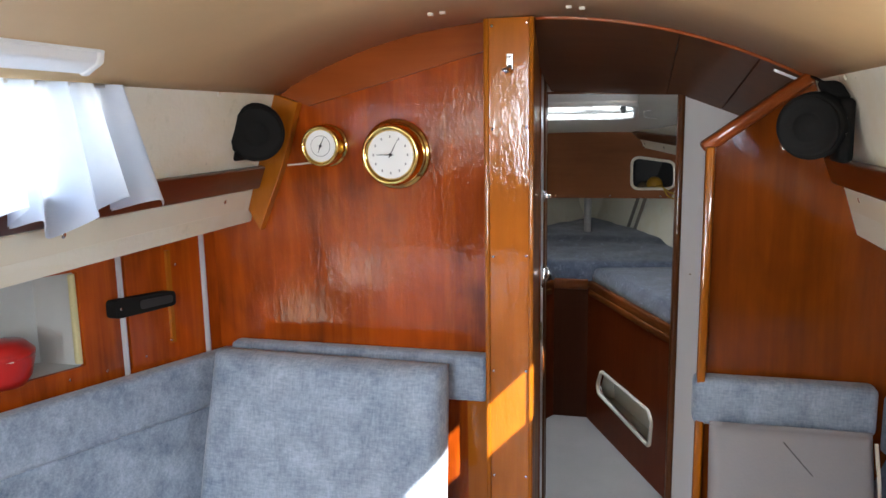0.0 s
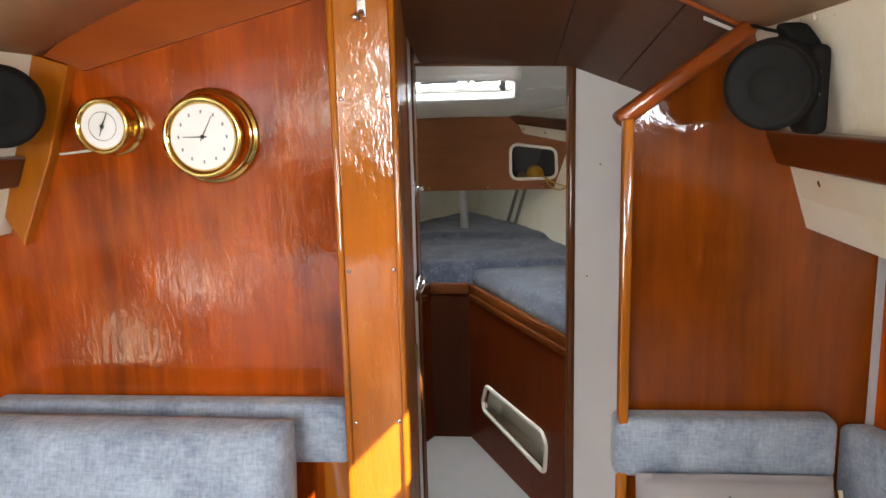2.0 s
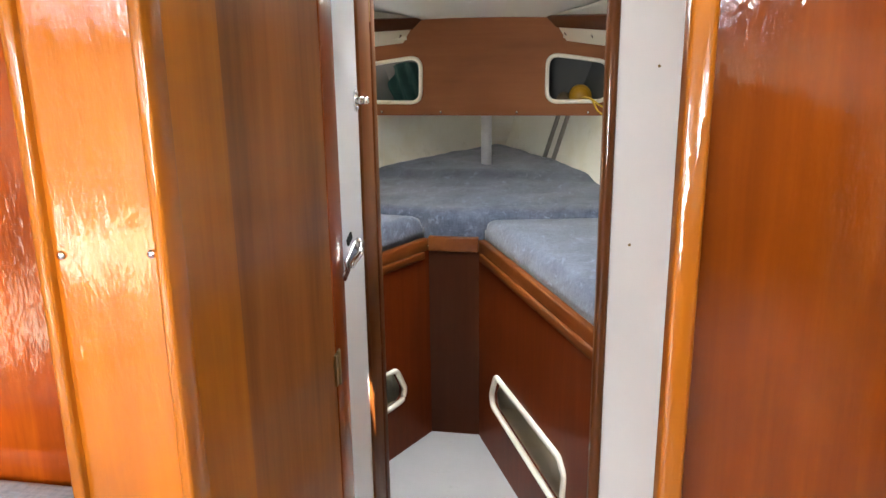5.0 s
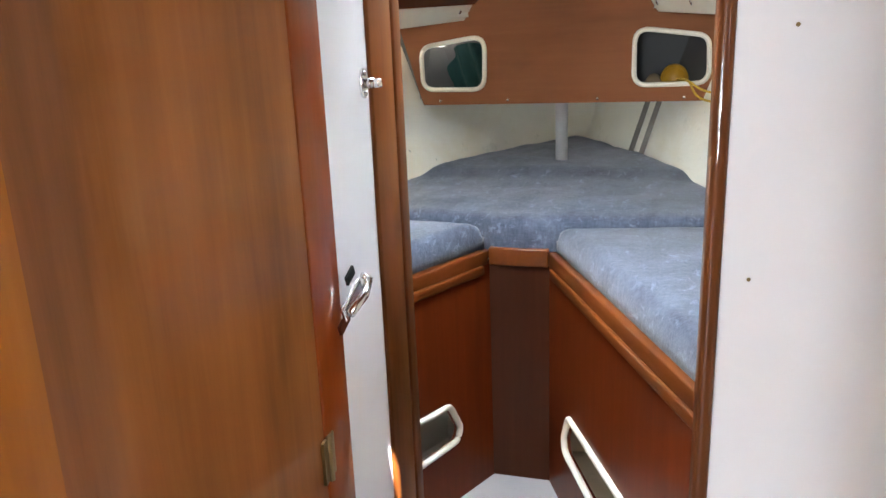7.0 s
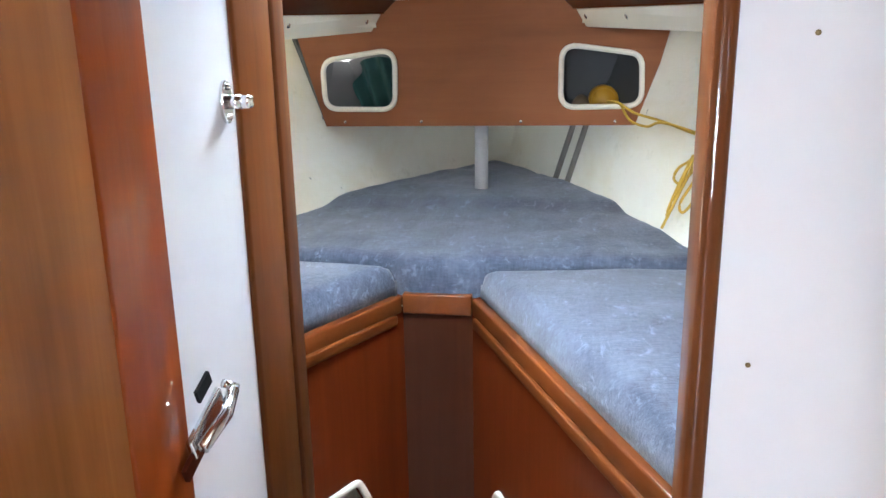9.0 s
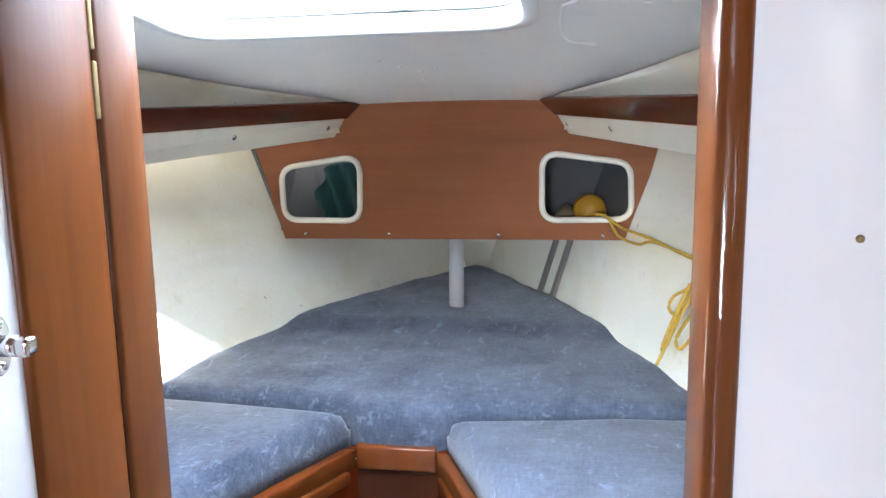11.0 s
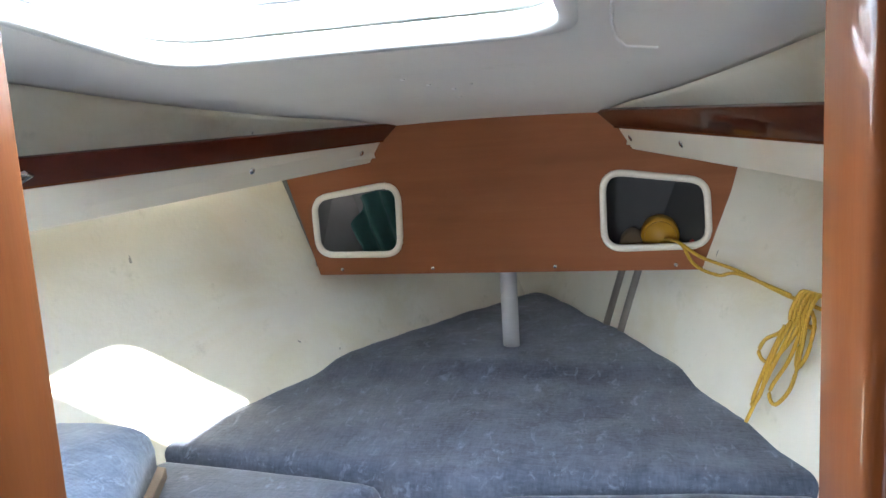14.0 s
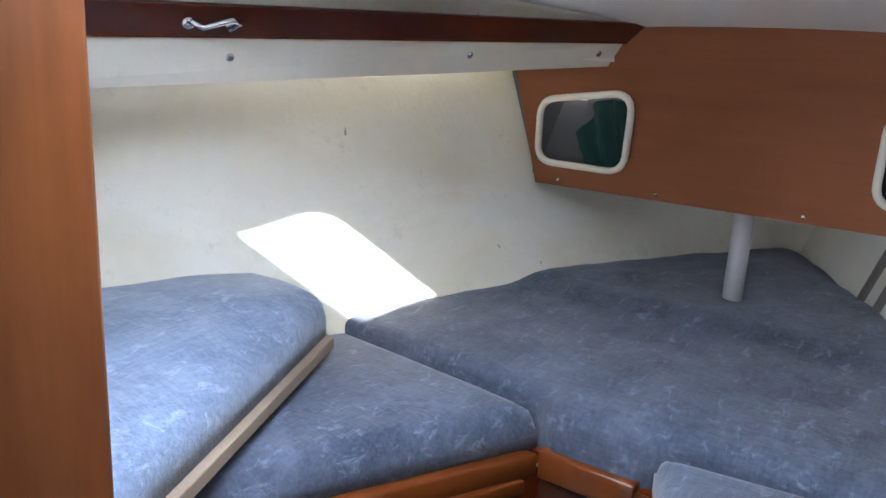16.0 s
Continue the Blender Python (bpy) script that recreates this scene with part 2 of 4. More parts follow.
def rounded(pts, r, n=5):
    """A 2D polygon with its corners rounded."""
    out = []
    m = len(pts)
    for i in range(m):
        p, a, b = Vector(pts[i]), Vector(pts[i - 1]), Vector(pts[(i + 1) % m])
        u, v = (a - p).normalized(), (b - p).normalized()
        half = u.angle(v) / 2
        d = min(r / math.tan(half), 0.48 * (a - p).length, 0.48 * (b - p).length)
        s, e = p + u * d, p + v * d
        for k in range(n + 1):
            t = k / n
            out.append(tuple((1 - t) ** 2 * s + 2 * t * (1 - t) * p + t * t * e))
    return out


def sheet(outer, holes, to3, vec):
    """A flat board with holes: 2D loops, laid into the world by to3, pushed along vec."""
    bm = bmesh.new()
    edges = []
    for loop in [outer] + list(holes):
        vs = [bm.verts.new(to3(*p)) for p in loop]
        edges += [bm.edges.new((vs[i], vs[(i + 1) % len(vs)])) for i in range(len(vs))]
    bmesh.ops.triangle_fill(bm, use_beauty=True, edges=edges)
    g = bmesh.ops.extrude_face_region(bm, geom=bm.faces[:])
    bmesh.ops.translate(bm, verts=[v for v in g["geom"] if isinstance(v, bmesh.types.BMVert)], vec=vec)
    return bm


def grid(fn, nu, nv, bm=None, thick=None):
    bm = bm or bmesh.new()
    vs = [[bm.verts.new(fn(i / nu, j / nv)) for j in range(nv + 1)] for i in range(nu + 1)]
    for i in range(nu):
        for j in range(nv):
            bm.faces.new((vs[i][j], vs[i + 1][j], vs[i + 1][j + 1], vs[i][j + 1]))
    if thick:
        g = bmesh.ops.extrude_face_region(bm, geom=bm.faces[:])
        bmesh.ops.translate(bm, verts=[v for v in g["geom"] if isinstance(v, bmesh.types.BMVert)], vec=thick)
    return bm


def tube(pts, r, n=10, bm=None, closed=False):
    """A round bar along points."""
    bm = bm or bmesh.new()
    pts = [Vector(p) for p in pts]
    rings = []
    m = len(pts)
    up = Vector((0.13, 0.31, 0.94))
    for i, p in enumerate(pts):
        a = pts[i - 1] if (i or closed) else p
        b = pts[(i + 1) % m] if (i < m - 1 or closed) else p
        d = (b - a).normalized()
        s = d.cross(up).normalized() if abs(d.dot(up)) < 0.98 else d.cross(Vector((1, 0, 0))).normalized()
        t = s.cross(d)
        rings.append([bm.verts.new(p + r * (math.cos(2 * math.pi * k / n) * s + math.sin(2 * math.pi * k / n) * t)) for k in range(n)])
    for i in range(m if closed else m - 1):
        A, B = rings[i], rings[(i + 1) % m]
        for k in range(n):
            bm.faces.new((A[k], A[(k + 1) % n], B[(k + 1) % n], B[k]))
    if not closed:
        bm.faces.new(rings[0][::-1])
        bm.faces.new(rings[-1])
    return bm


def lathe(profile, origin, axis, n=32, bm=None):
    """Turns (radius, along) pairs round an axis through origin."""
    bm = bm or bmesh.new()
    ax = Vector(axis).normalized()
    s = ax.orthogonal().normalized()
    t = ax.cross(s)
    o = Vector(origin)
    rings = []
    for r, h in profile:
        rings.append([bm.verts.new(o + ax * h + max(r, 1e-4) * (math.cos(2 * math.pi * k / n) * s + math.sin(2 * math.pi * k / n) * t)) for k in range(n)])
    for A, B in zip(rings, rings[1:]):
        for k in range(n):
            bm.faces.new((A[k], A[(k + 1) % n], B[(k + 1) % n], B[k]))
    bm.faces.new(rings[0][::-1])
    bm.faces.new(rings[-1])
    return bm


def screw(at, normal, parent=None, r=0.004, material=None, name="screw"):
    return part(name, lathe([(r, 0), (r, 0.001), (r * 0.7, 0.0022), (0.0, 0.0026)], at, normal, 8), material or CHROME, parent, "", True)


def pillow(corners, thick, name, material, parent, puff=0.02, nu=26, nv=26, label="", wav=0.004, seed=0.0, lean=(0, 0, 1), edge=0.10):
    """A stuffed cushion over a four-cornered base, thick along lean, with soft edges and an uneven surface."""
    c = [Vector(p) for p in corners]
    up = Vector(lean).normalized()

    def pos(u, v):
        return (c[0] * (1 - u) + c[1] * u) * (1 - v) + (c[3] * (1 - u) + c[2] * u) * v

    def soft(t, ln):
        d = min(t, 1 - t) * ln
        e = min(1, d / (edge * 0.35))
        return math.sqrt(max(0, 1 - (1 - e) ** 2))
    lu, lv = (c[1] - c[0]).length, (c[3] - c[0]).length

    def warp(t):
        return 0.5 - 0.5 * math.copysign(abs(1 - 2 * t) ** 0.55, 1 - 2 * t)

    def top(u, v):
        a, b = warp(u), warp(v)
        p = pos(a, b)
        h = thick * (0.45 + 0.55 * min(soft(a, lu), soft(b, lv))) + puff * (math.sin(math.pi * a) * math.sin(math.pi * b)) ** 0.6
        return p + up * (h + wav * noise.noise(p * 7 + Vector((seed, 0, 0))))
    bm = grid(top, nu, nv)
    vs = [v for v in bm.verts if v.is_boundary]
    es = [e for e in bm.edges if e.is_boundary]
    g = bmesh.ops.extrude_edge_only(bm, edges=es)
    low = [v for v in g["geom"] if isinstance(v, bmesh.types.BMVert)]
    cen = sum(c, Vector()) / 4
    for v in low:
        h = (v.co - cen).dot(up)
        v.co -= up * h
    bmesh.ops.contextual_create(bm, geom=[e for e in bm.edges if e.is_boundary])
    return part(name, bm, material, parent, label, True)

# ---- setting ----
CX = 1.0
AFT = -2.35          # aft end of the cabin
BH = 1.66            # aft face of the main bulkhead, starboard
BL = 1.70            # and port
FB = 2.505           # aft face of the forward bulkhead


def arch(x):
    """Height of the cabin ceiling over x."""
    d = abs(x - CX)
    return 1.645 - 0.16 * (d / 0.64) ** 2.15


def struct(name, bm, material, smooth=False, bevel=0.0, label=""):
    return tagged(part(name, bm, material, None, label, smooth, bevel), kind="structure")


def halfhull(y, z):
    """Half the inner width of the forepeak."""
    return max(0.02, 0.365 + 0.53 * (3.84 - y) - 0.06 * max(0, 3.0 - y) + 0.36 * (z - 0.80))


def line(a, b, n):
    return [tuple(Vector(a).lerp(Vector(b), i / n)) for i in range(n + 1)]


struct("floor", box(-0.4, 2.4, AFT, 3.36, -0.03, 0.0), SOLE)
# ceiling of the main cabin


def main_ceiling():
    bm = bmesh.new()
    xs = list(np.linspace(0.355, 1.645, 41))
    ys = [AFT, -1.9, -0.2, 0.6, 1.2, BL]
    v = {(i, j): bm.verts.new((x, y, arch(x))) for i, x in enumerate(xs) for j, y in enumerate(ys)}
    for i in range(40):
        for j in range(5):
            if j == 1 and 0.42 < (xs[i] + xs[i + 1]) / 2 < 1.06:
                continue      # open sliding hatch
            bm.faces.new((v[i, j], v[i + 1, j], v[i + 1, j + 1], v[i, j + 1]))
    g = bmesh.ops.extrude_face_region(bm, geom=bm.faces[:])
    bmesh.ops.translate(bm, verts=[q for q in g["geom"] if isinstance(q, bmesh.types.BMVert)], vec=(0, 0, 0.04))
    return bm


struct("ceiling", main_ceiling(), TAN, True)
# passage ceiling, sloping down forward


def passage_top(u, v):
    x = 0.98 + 0.86 * u
    lo = 1.503 - 0.022 * min(1, max(0, (x - 0.95) / 0.455)) - max(0, x - 1.405) * 0.39
    return (x, BH + (FB - BH) * v, arch(x) * (1 - v) + lo * v)


# three veneered boards with open joints
bm = bmesh.new()
for ua, ub in ((0.0, 0.440), (0.4435, 0.640), (0.6435, 1.0)):
    tmp = grid(lambda u, v: passage_top(ua + (ub - ua) * u, v), 10, 6, thick=(0, 0, 0.03))
    me_tmp = bpy.data.meshes.new("tmp")
    tmp.to_mesh(me_tmp)
    tmp.free()
    bm.from_mesh(me_tmp)
    bpy.data.meshes.remove(me_tmp)
struct("ceiling_passage", bm, CEIL_WOOD, False)

# cabin sides, leaning inboard, with a window each


def side_pt(sx):
    return lambda y, z: (CX + sx * (-0.64 - (1.487 - z) * 0.31), y, z)


for sx, nm in ((1, "wall_port"), (-1, "wall_starboard")):
    WY = 1.0 if sx == 1 else 1.06
    hole = rounded([(0.1, 1.30), (WY, 1.30), (WY, 1.465), (0.1, 1.465)], 0.05)
    struct(nm, sheet([(AFT, 1.15), (BL, 1.15), (BL, 1.487), (AFT, 1.487)], [hole], side_pt(sx), (-0.03 * sx, 0, 0)), CREAM)
# unseen half wall, added aft of the starboard settee to shade it
struct("unseen_shade_wall", box(1.12, 2.3, -0.50, -0.47, 0.0, 1.30), MAHOGANY)
# hull behind the settees, closing the cabin
for sx, nm in ((-1, "hull_port"), (1, "hull_starboard")):
    struct(nm, prism([(CX + sx * 1.35, AFT, 0), (CX + sx * 1.35, AFT, 1.25), (CX + sx * 1.2, BH, 1.25), (CX + sx * 1.2, BH, 0)], (sx * 0.03, 0, 0)), CREAM)
    struct("side_deck", prism([(CX + sx * 0.735, AFT, 1.19), (CX + sx * 1.40, AFT, 1.19), (CX + sx * 1.40, 2.6, 1.19), (CX + sx * 0.735, 2.6, 1.19)], (0, 0, 0.02)), CREAM)
# aft end with the companionway
struct("wall_aft", sheet([(-0.4, 0), (2.4, 0), (2.4, 1.25), (1.7, 1.28), (1.64, 1.49), (1.3, 1.62), (1.0, 1.65), (0.7, 1.62), (0.36, 1.49), (0.3, 1.28), (-0.4, 1.25)],
                         [[(0.46, 0.95), (1.10, 0.95), (1.10, 1.57), (0.46, 1.50)]], lambda x, z: (x, AFT, z), (0, -0.04, 0)), MAHOGANY)

# main bulkhead, two parts
top_l = [(x, arch(x)) for x in np.linspace(0.355, 0.93, 14)]
struct("wall_bulkhead_port", sheet([(-0.3, 0.0), (0.93, 0.0)] + top_l[::-1] + [(0.25, 1.15), (-0.3, 1.15)], [], lambda x, z: (x, BL, z), (0, 0.025, 0)), MAHOGANY)
top_r = [(x, arch(x)) for x in np.linspace(1.622, 1.645, 3)]
struct("wall_bulkhead_starboard", sheet([(1.438, 0.0), (1.438, 1.354)] + top_r + [(1.75, 1.15), (2.3, 1.15), (2.3, 0)], [], lambda x, z: (x, BH, z), (0, 0.025, 0)), STBD_SHADED_WOOD)
# trim round the edge of the starboard bulkhead
bm = prism([(1.420, 1.602, 0), (1.437, 1.602, 0), (1.446, BH + 0.002, 0), (1.440, BH + 0.002, 0), (1.420, 1.632, 0)], (0, 0, 1.345))
struct("trim_upright", bm, TRIM, True, 0.004)
d = Vector((1.63 - 1.415, 0, 1.495 - 1.343))
q = d.cross(Vector((0, 1, 0))).normalized() * 0.014
a = Vector((1.416, BH - 0.035, 1.340))
struct("trim_diagonal", prism([a + q, a - q, a - q + Vector((0, 0.065, 0)), a + q + Vector((0, 0.065, 0))], d), TRIM_X, True, 0.008)

# post panel
struct("wall_post", box(0.934, 1.028, 1.622, 1.645, 0, 1.642), POST_WOOD)
struct("trim_post", box(0.922, 0.934, 1.614, BL, 0, 1.642), TRIM, True, 0.003)
struct("trim_post", box(1.028, 1.039, 1.614, 1.645, 0, 1.642), TRIM, True, 0.003)

# passage, port side: veneered door, white strip, jamb
wp = struct("wall_passage_port", prism([(1.0235, 1.767, 0), (0.985, 2.16, 0), (0.950, 2.16, 0), (0.988, 1.767, 0)], (0, 0, 1.62)), DOOR_WOOD)
part("veneer_leaf", prism([(1.036, 1.645, 0), (1.0235, 1.767, 0), (0.988, 1.767, 0), (1.0, 1.645, 0)], (0, 0, 1.62)), DOOR_LEAF, wp, "lighter golden veneer leaf")
struct("trim_door_edge", prism([(0.987, 2.16, 0), (0.978, 2.250, 0), (0.944, 2.250, 0), (0.952, 2.16, 0)], (0, 0, 1.60)), DOOR_EDGE, True, 0.004)
struct("wall_passage_white", prism([(0.976, 2.250, 0), (0.966, 2.409, 0), (0.93, 2.409, 0), (0.94, 2.250, 0)], (0, 0, 1.58)), WHITE)
struct("door_jamb_port", prism([(0.971, 2.409, 0), (0.965, 2.514, 0), (0.92, 2.514, 0), (0.92, 2.409, 0)], (0, 0, 1.55)), JAMB, True, 0.006)
struct("door_moulding_port", prism([(0.967, 2.514, 0), (0.961, 2.560, 0), (0.940, 2.614, 0), (0.90, 2.614, 0), (0.90, 2.514, 0)], (0, 0, 1.55)), JAMB_SHADED, True, 0.006)
# forward bulkhead, white on its after face
struct("wall_forward_starboard", sheet([(1.40, 0), (2.2, 0), (2.2, 1.30), (1.62, 1.40), (1.55, 1.43), (1.40, 1.49)], [], lambda x, z: (x, FB, z), (0, 0.03, 0)), WHITE)
struct("wall_forward_port", box(-0.2, 0.93, 2.46, 2.50, 0, 1.60), WHITE)
struct("door_jamb_starboard", box(1.397, 1.419, 2.488, 2.566, 0, 1.50), JAMB_STBD, True, 0.007)
struct("wall_forward_header", sheet([(0.94, 1.495), (1.42, 1.482), (1.42, 1.62), (0.94, 1.62)], [], lambda x, z: (x, FB, z), (0, 0.03, 0)), CEIL_WOOD)

# forepeak: hull, deckhead
for sx, nm in ((-1, "hull_forepeak_port"), (1, "hull_forepeak_starboard")):
    struct(nm, grid(lambda u, v: (CX + sx * halfhull(2.53 + 2.0 * u, 0.3 + 1.25 * v), 2.53 + 2.0 * u, 0.3 + 1.25 * v), 30, 16, thick=(sx * 0.02, 0.01, 0)), CREAM, True)
HX0, HX1, HY0, HY1 = 0.792, 1.250, 2.585, 3.000


def roof_edge(y):
    """Half width and height of the line where the deckhead meets the roof's sides."""
    d = max(0.0, 3.84 - y)
    crown = 1.502 - (y - 2.5) * 0.123
    return 0.222 + 0.48 * d, min(1.343 + 0.03 * d + 0.105 * d * d, crown - 0.004)


def deck_z(x, y):
    w, ze = roof_edge(y)
    zc = 1.502 - (y - 2.5) * 0.123
    return zc - (zc - ze) * min(1.0, abs(x - 1.015) / w) ** 2.4


def deckhead():
    def top(u, v):
        y = 2.50 + 1.45 * v
        x = 1.015 + (2 * u - 1) * roof_edge(y)[0]
        return (x, y, deck_z(x, y))
    bm = grid(top, 60, 58)
    x0, x1, y0, y1 = HX0 - 0.012, HX1 + 0.012, HY0 - 0.012, HY1 + 0.012
    for co, no in (((x0, 0, 0), (1, 0, 0)), ((x1, 0, 0), (1, 0, 0)), ((0, y0, 0), (0, 1, 0)), ((0, y1, 0), (0, 1, 0))):
        bmesh.ops.bisect_plane(bm, geom=bm.verts[:] + bm.edges[:] + bm.faces[:], plane_co=co, plane_no=no, dist=1e-5)
    gone = [f for f in bm.faces if x0 < f.calc_center_median().x < x1 and y0 < f.calc_center_median().y < y1]
    bmesh.ops.delete(bm, geom=gone, context='FACES')
    g = bmesh.ops.extrude_face_region(bm, geom=bm.faces[:])
    bmesh.ops.translate(bm, verts=[v for v in g["geom"] if isinstance(v, bmesh.types.BMVert)], vec=(0, 0, 0.03))
    return bm


for sx, nm in ((-1, "wall_roof_side_port"), (1, "wall_roof_side_starboard")):
    def roof_side(u, v):
        y = 2.50 + 1.36 * u
        w, ze = roof_edge(y)
        return (1.015 + sx * (w + 0.05 * v + 0.02 * math.sin(math.pi * v)), y, ze + 0.004 + (1.26 - ze) * v)
    struct(nm, grid(roof_side, 40, 8, thick=(sx * 0.02, 0, 0)), CREAM, True)
    struct("side_deck_forward", prism([(1.015 + sx * 0.24, 3.9, 1.42), (1.015 + sx * 0.90, 2.5, 1.50), (1.015 + sx * 1.35, 2.5, 1.50), (1.015 + sx * 0.62, 3.9, 1.42)], (0, 0, 0.02)), GELCOAT)
struct("ceiling_forepeak", deckhead(), DECKHEAD, True)
# unseen deck; its forward edge is set high to trim the hatch's sun patch
struct("unseen_deck_over_passage", prism([(-0.4, BL, 1.68), (2.4, BL, 1.68), (2.4, 2.56, 1.645), (-0.4, 2.56, 1.645)], (0, 0, 0.02)), GELCOAT)
# unseen sides, added to stop light leaking in under that deck
for sx in (-1, 1):
    struct("unseen_roof_side", prism([(CX + sx * 1.4, BL, 1.2), (CX + sx * 1.4, 2.56, 1.2), (CX + sx * 1.4, 2.56, 1.7), (CX + sx * 1.4, BL, 1.7)], (sx * 0.02, 0, 0)), GELCOAT)
struct("foredeck", prism([(0.39, 3.88, 1.40), (1.64, 3.88, 1.40), (1.25, 4.6, 1.36), (0.78, 4.6, 1.36)], (0, 0, 0.02)), GELCOAT)
struct("stem_board", box(0.93, 1.07, 4.47, 4.49, 0.3, 1.5), CREAM)

# port header band under the arch, and the corner cleat
band = [(x, arch(x)) for x in np.linspace(0.40, 0.922, 12)]
struct("trim_header", sheet([(0.445, 1.455)] + [(0.37, 1.484)] + band + [(0.922, 1.578)], [], lambda x, z: (x, BL - 0.012, z), (0, 0.012, 0)), TRIM_X)
struct("trim_cleat", prism([(0.358, BL - 0.03, 1.486), (0.425, BL - 0.03, 1.464), (0.372, BL - 0.03, 1.30), (0.298, BL - 0.03, 1.128), (0.262, BL - 0.03, 1.19)], (0, 0.03, 0)), TRIM, False, 0.003)
# thin edging where the headlining meets the passage
struct("trim_arch", tube([(x, BH - 0.002, arch(x) - 0.002) for x in np.linspace(1.035, 1.63, 24)], 0.005, 8), TRIM_X, True)
struct("wall_passage_side", prism([(1.75, BH + 0.03, 0.0), (1.75, FB, 0.0), (1.75, FB, 1.5), (1.75, BH + 0.03, 1.5)], (0.02, 0, 0)), CREAM)

# ---- shelves along the cabin sides ----
for sx, side in ((-1, "port"), (1, "starboard")):
    y1 = BL - 0.03 if sx < 0 else BH - 0.002
    up = 0.019 if sx > 0 else 0.0

    def X(x):
        return CX + sx * (CX - x - (0.009 if sx > 0 else 0.0))
    sh = thing("side_shelf", "cream shelf with a dark mahogany fiddle rail under the cabin window", "shelf", (X(0.27), 0.5, 1.24), "cabin side shelves")
    part("board", prism([(X(0.286), AFT + 0.1, 1.262 + up), (X(0.303), AFT + 0.1, 1.262 + up), (X(0.303), y1, 1.262 + up), (X(0.286), y1, 1.262 + up)], (0, 0, 0.008)), CREAM, sh)
    part("fiddle_rail", prism([(X(0.284), AFT + 0.1, 1.243 + up), (X(0.304), AFT + 0.1, 1.243 + up), (X(0.326), AFT + 0.1, 1.300 + up), (X(0.308), AFT + 0.1, 1.304 + up)], (0, y1 - AFT - 0.1, 0)), DARK_RAIL, sh, "dark varnished rail", True, 0.004)
    bt = part("batten", prism([(X(0.258), AFT + 0.1, 1.190 + up), (X(0.270), AFT + 0.1, 1.188 + up), (X(0.288), AFT + 0.1, 1.240 + up), (X(0.276), AFT + 0.1, 1.242 + up)], (0, y1 - 0.03 - AFT - 0.1, 0)), BATTEN, sh, "cream painted batten", False, 0.002)
    for y in (0.42, 0.976, 1.53):
        screw((X(0.280), y, 1.221 + up), (-sx, 0, -0.3), bt, 0.0065)

LINING = paint("grey_white_lining", (0.56, 0.58, 0.57), 0.6, 0.14, 40, 0.3, 0, 0.15)
FOAM = paint("yellowed_foam", (0.62, 0.56, 0.30), 0.9, 0.10, 200, 0.5)
POLE = paint("anodised_aluminium", (0.50, 0.50, 0.51), 0.30, 0.05, 60, 0.02, 0.5)
# ---- settees, lockers ----


def lock_x(sx, y, off=0.0):
    """The face of the lockers, which follow the hull."""
    return CX + sx * (0.875 + 0.43 * (1.66 - max(y, 0.3)) - off)


def on_lock(sx, off=0.0):
    return lambda y, z: (lock_x(sx, y, off), y, z)


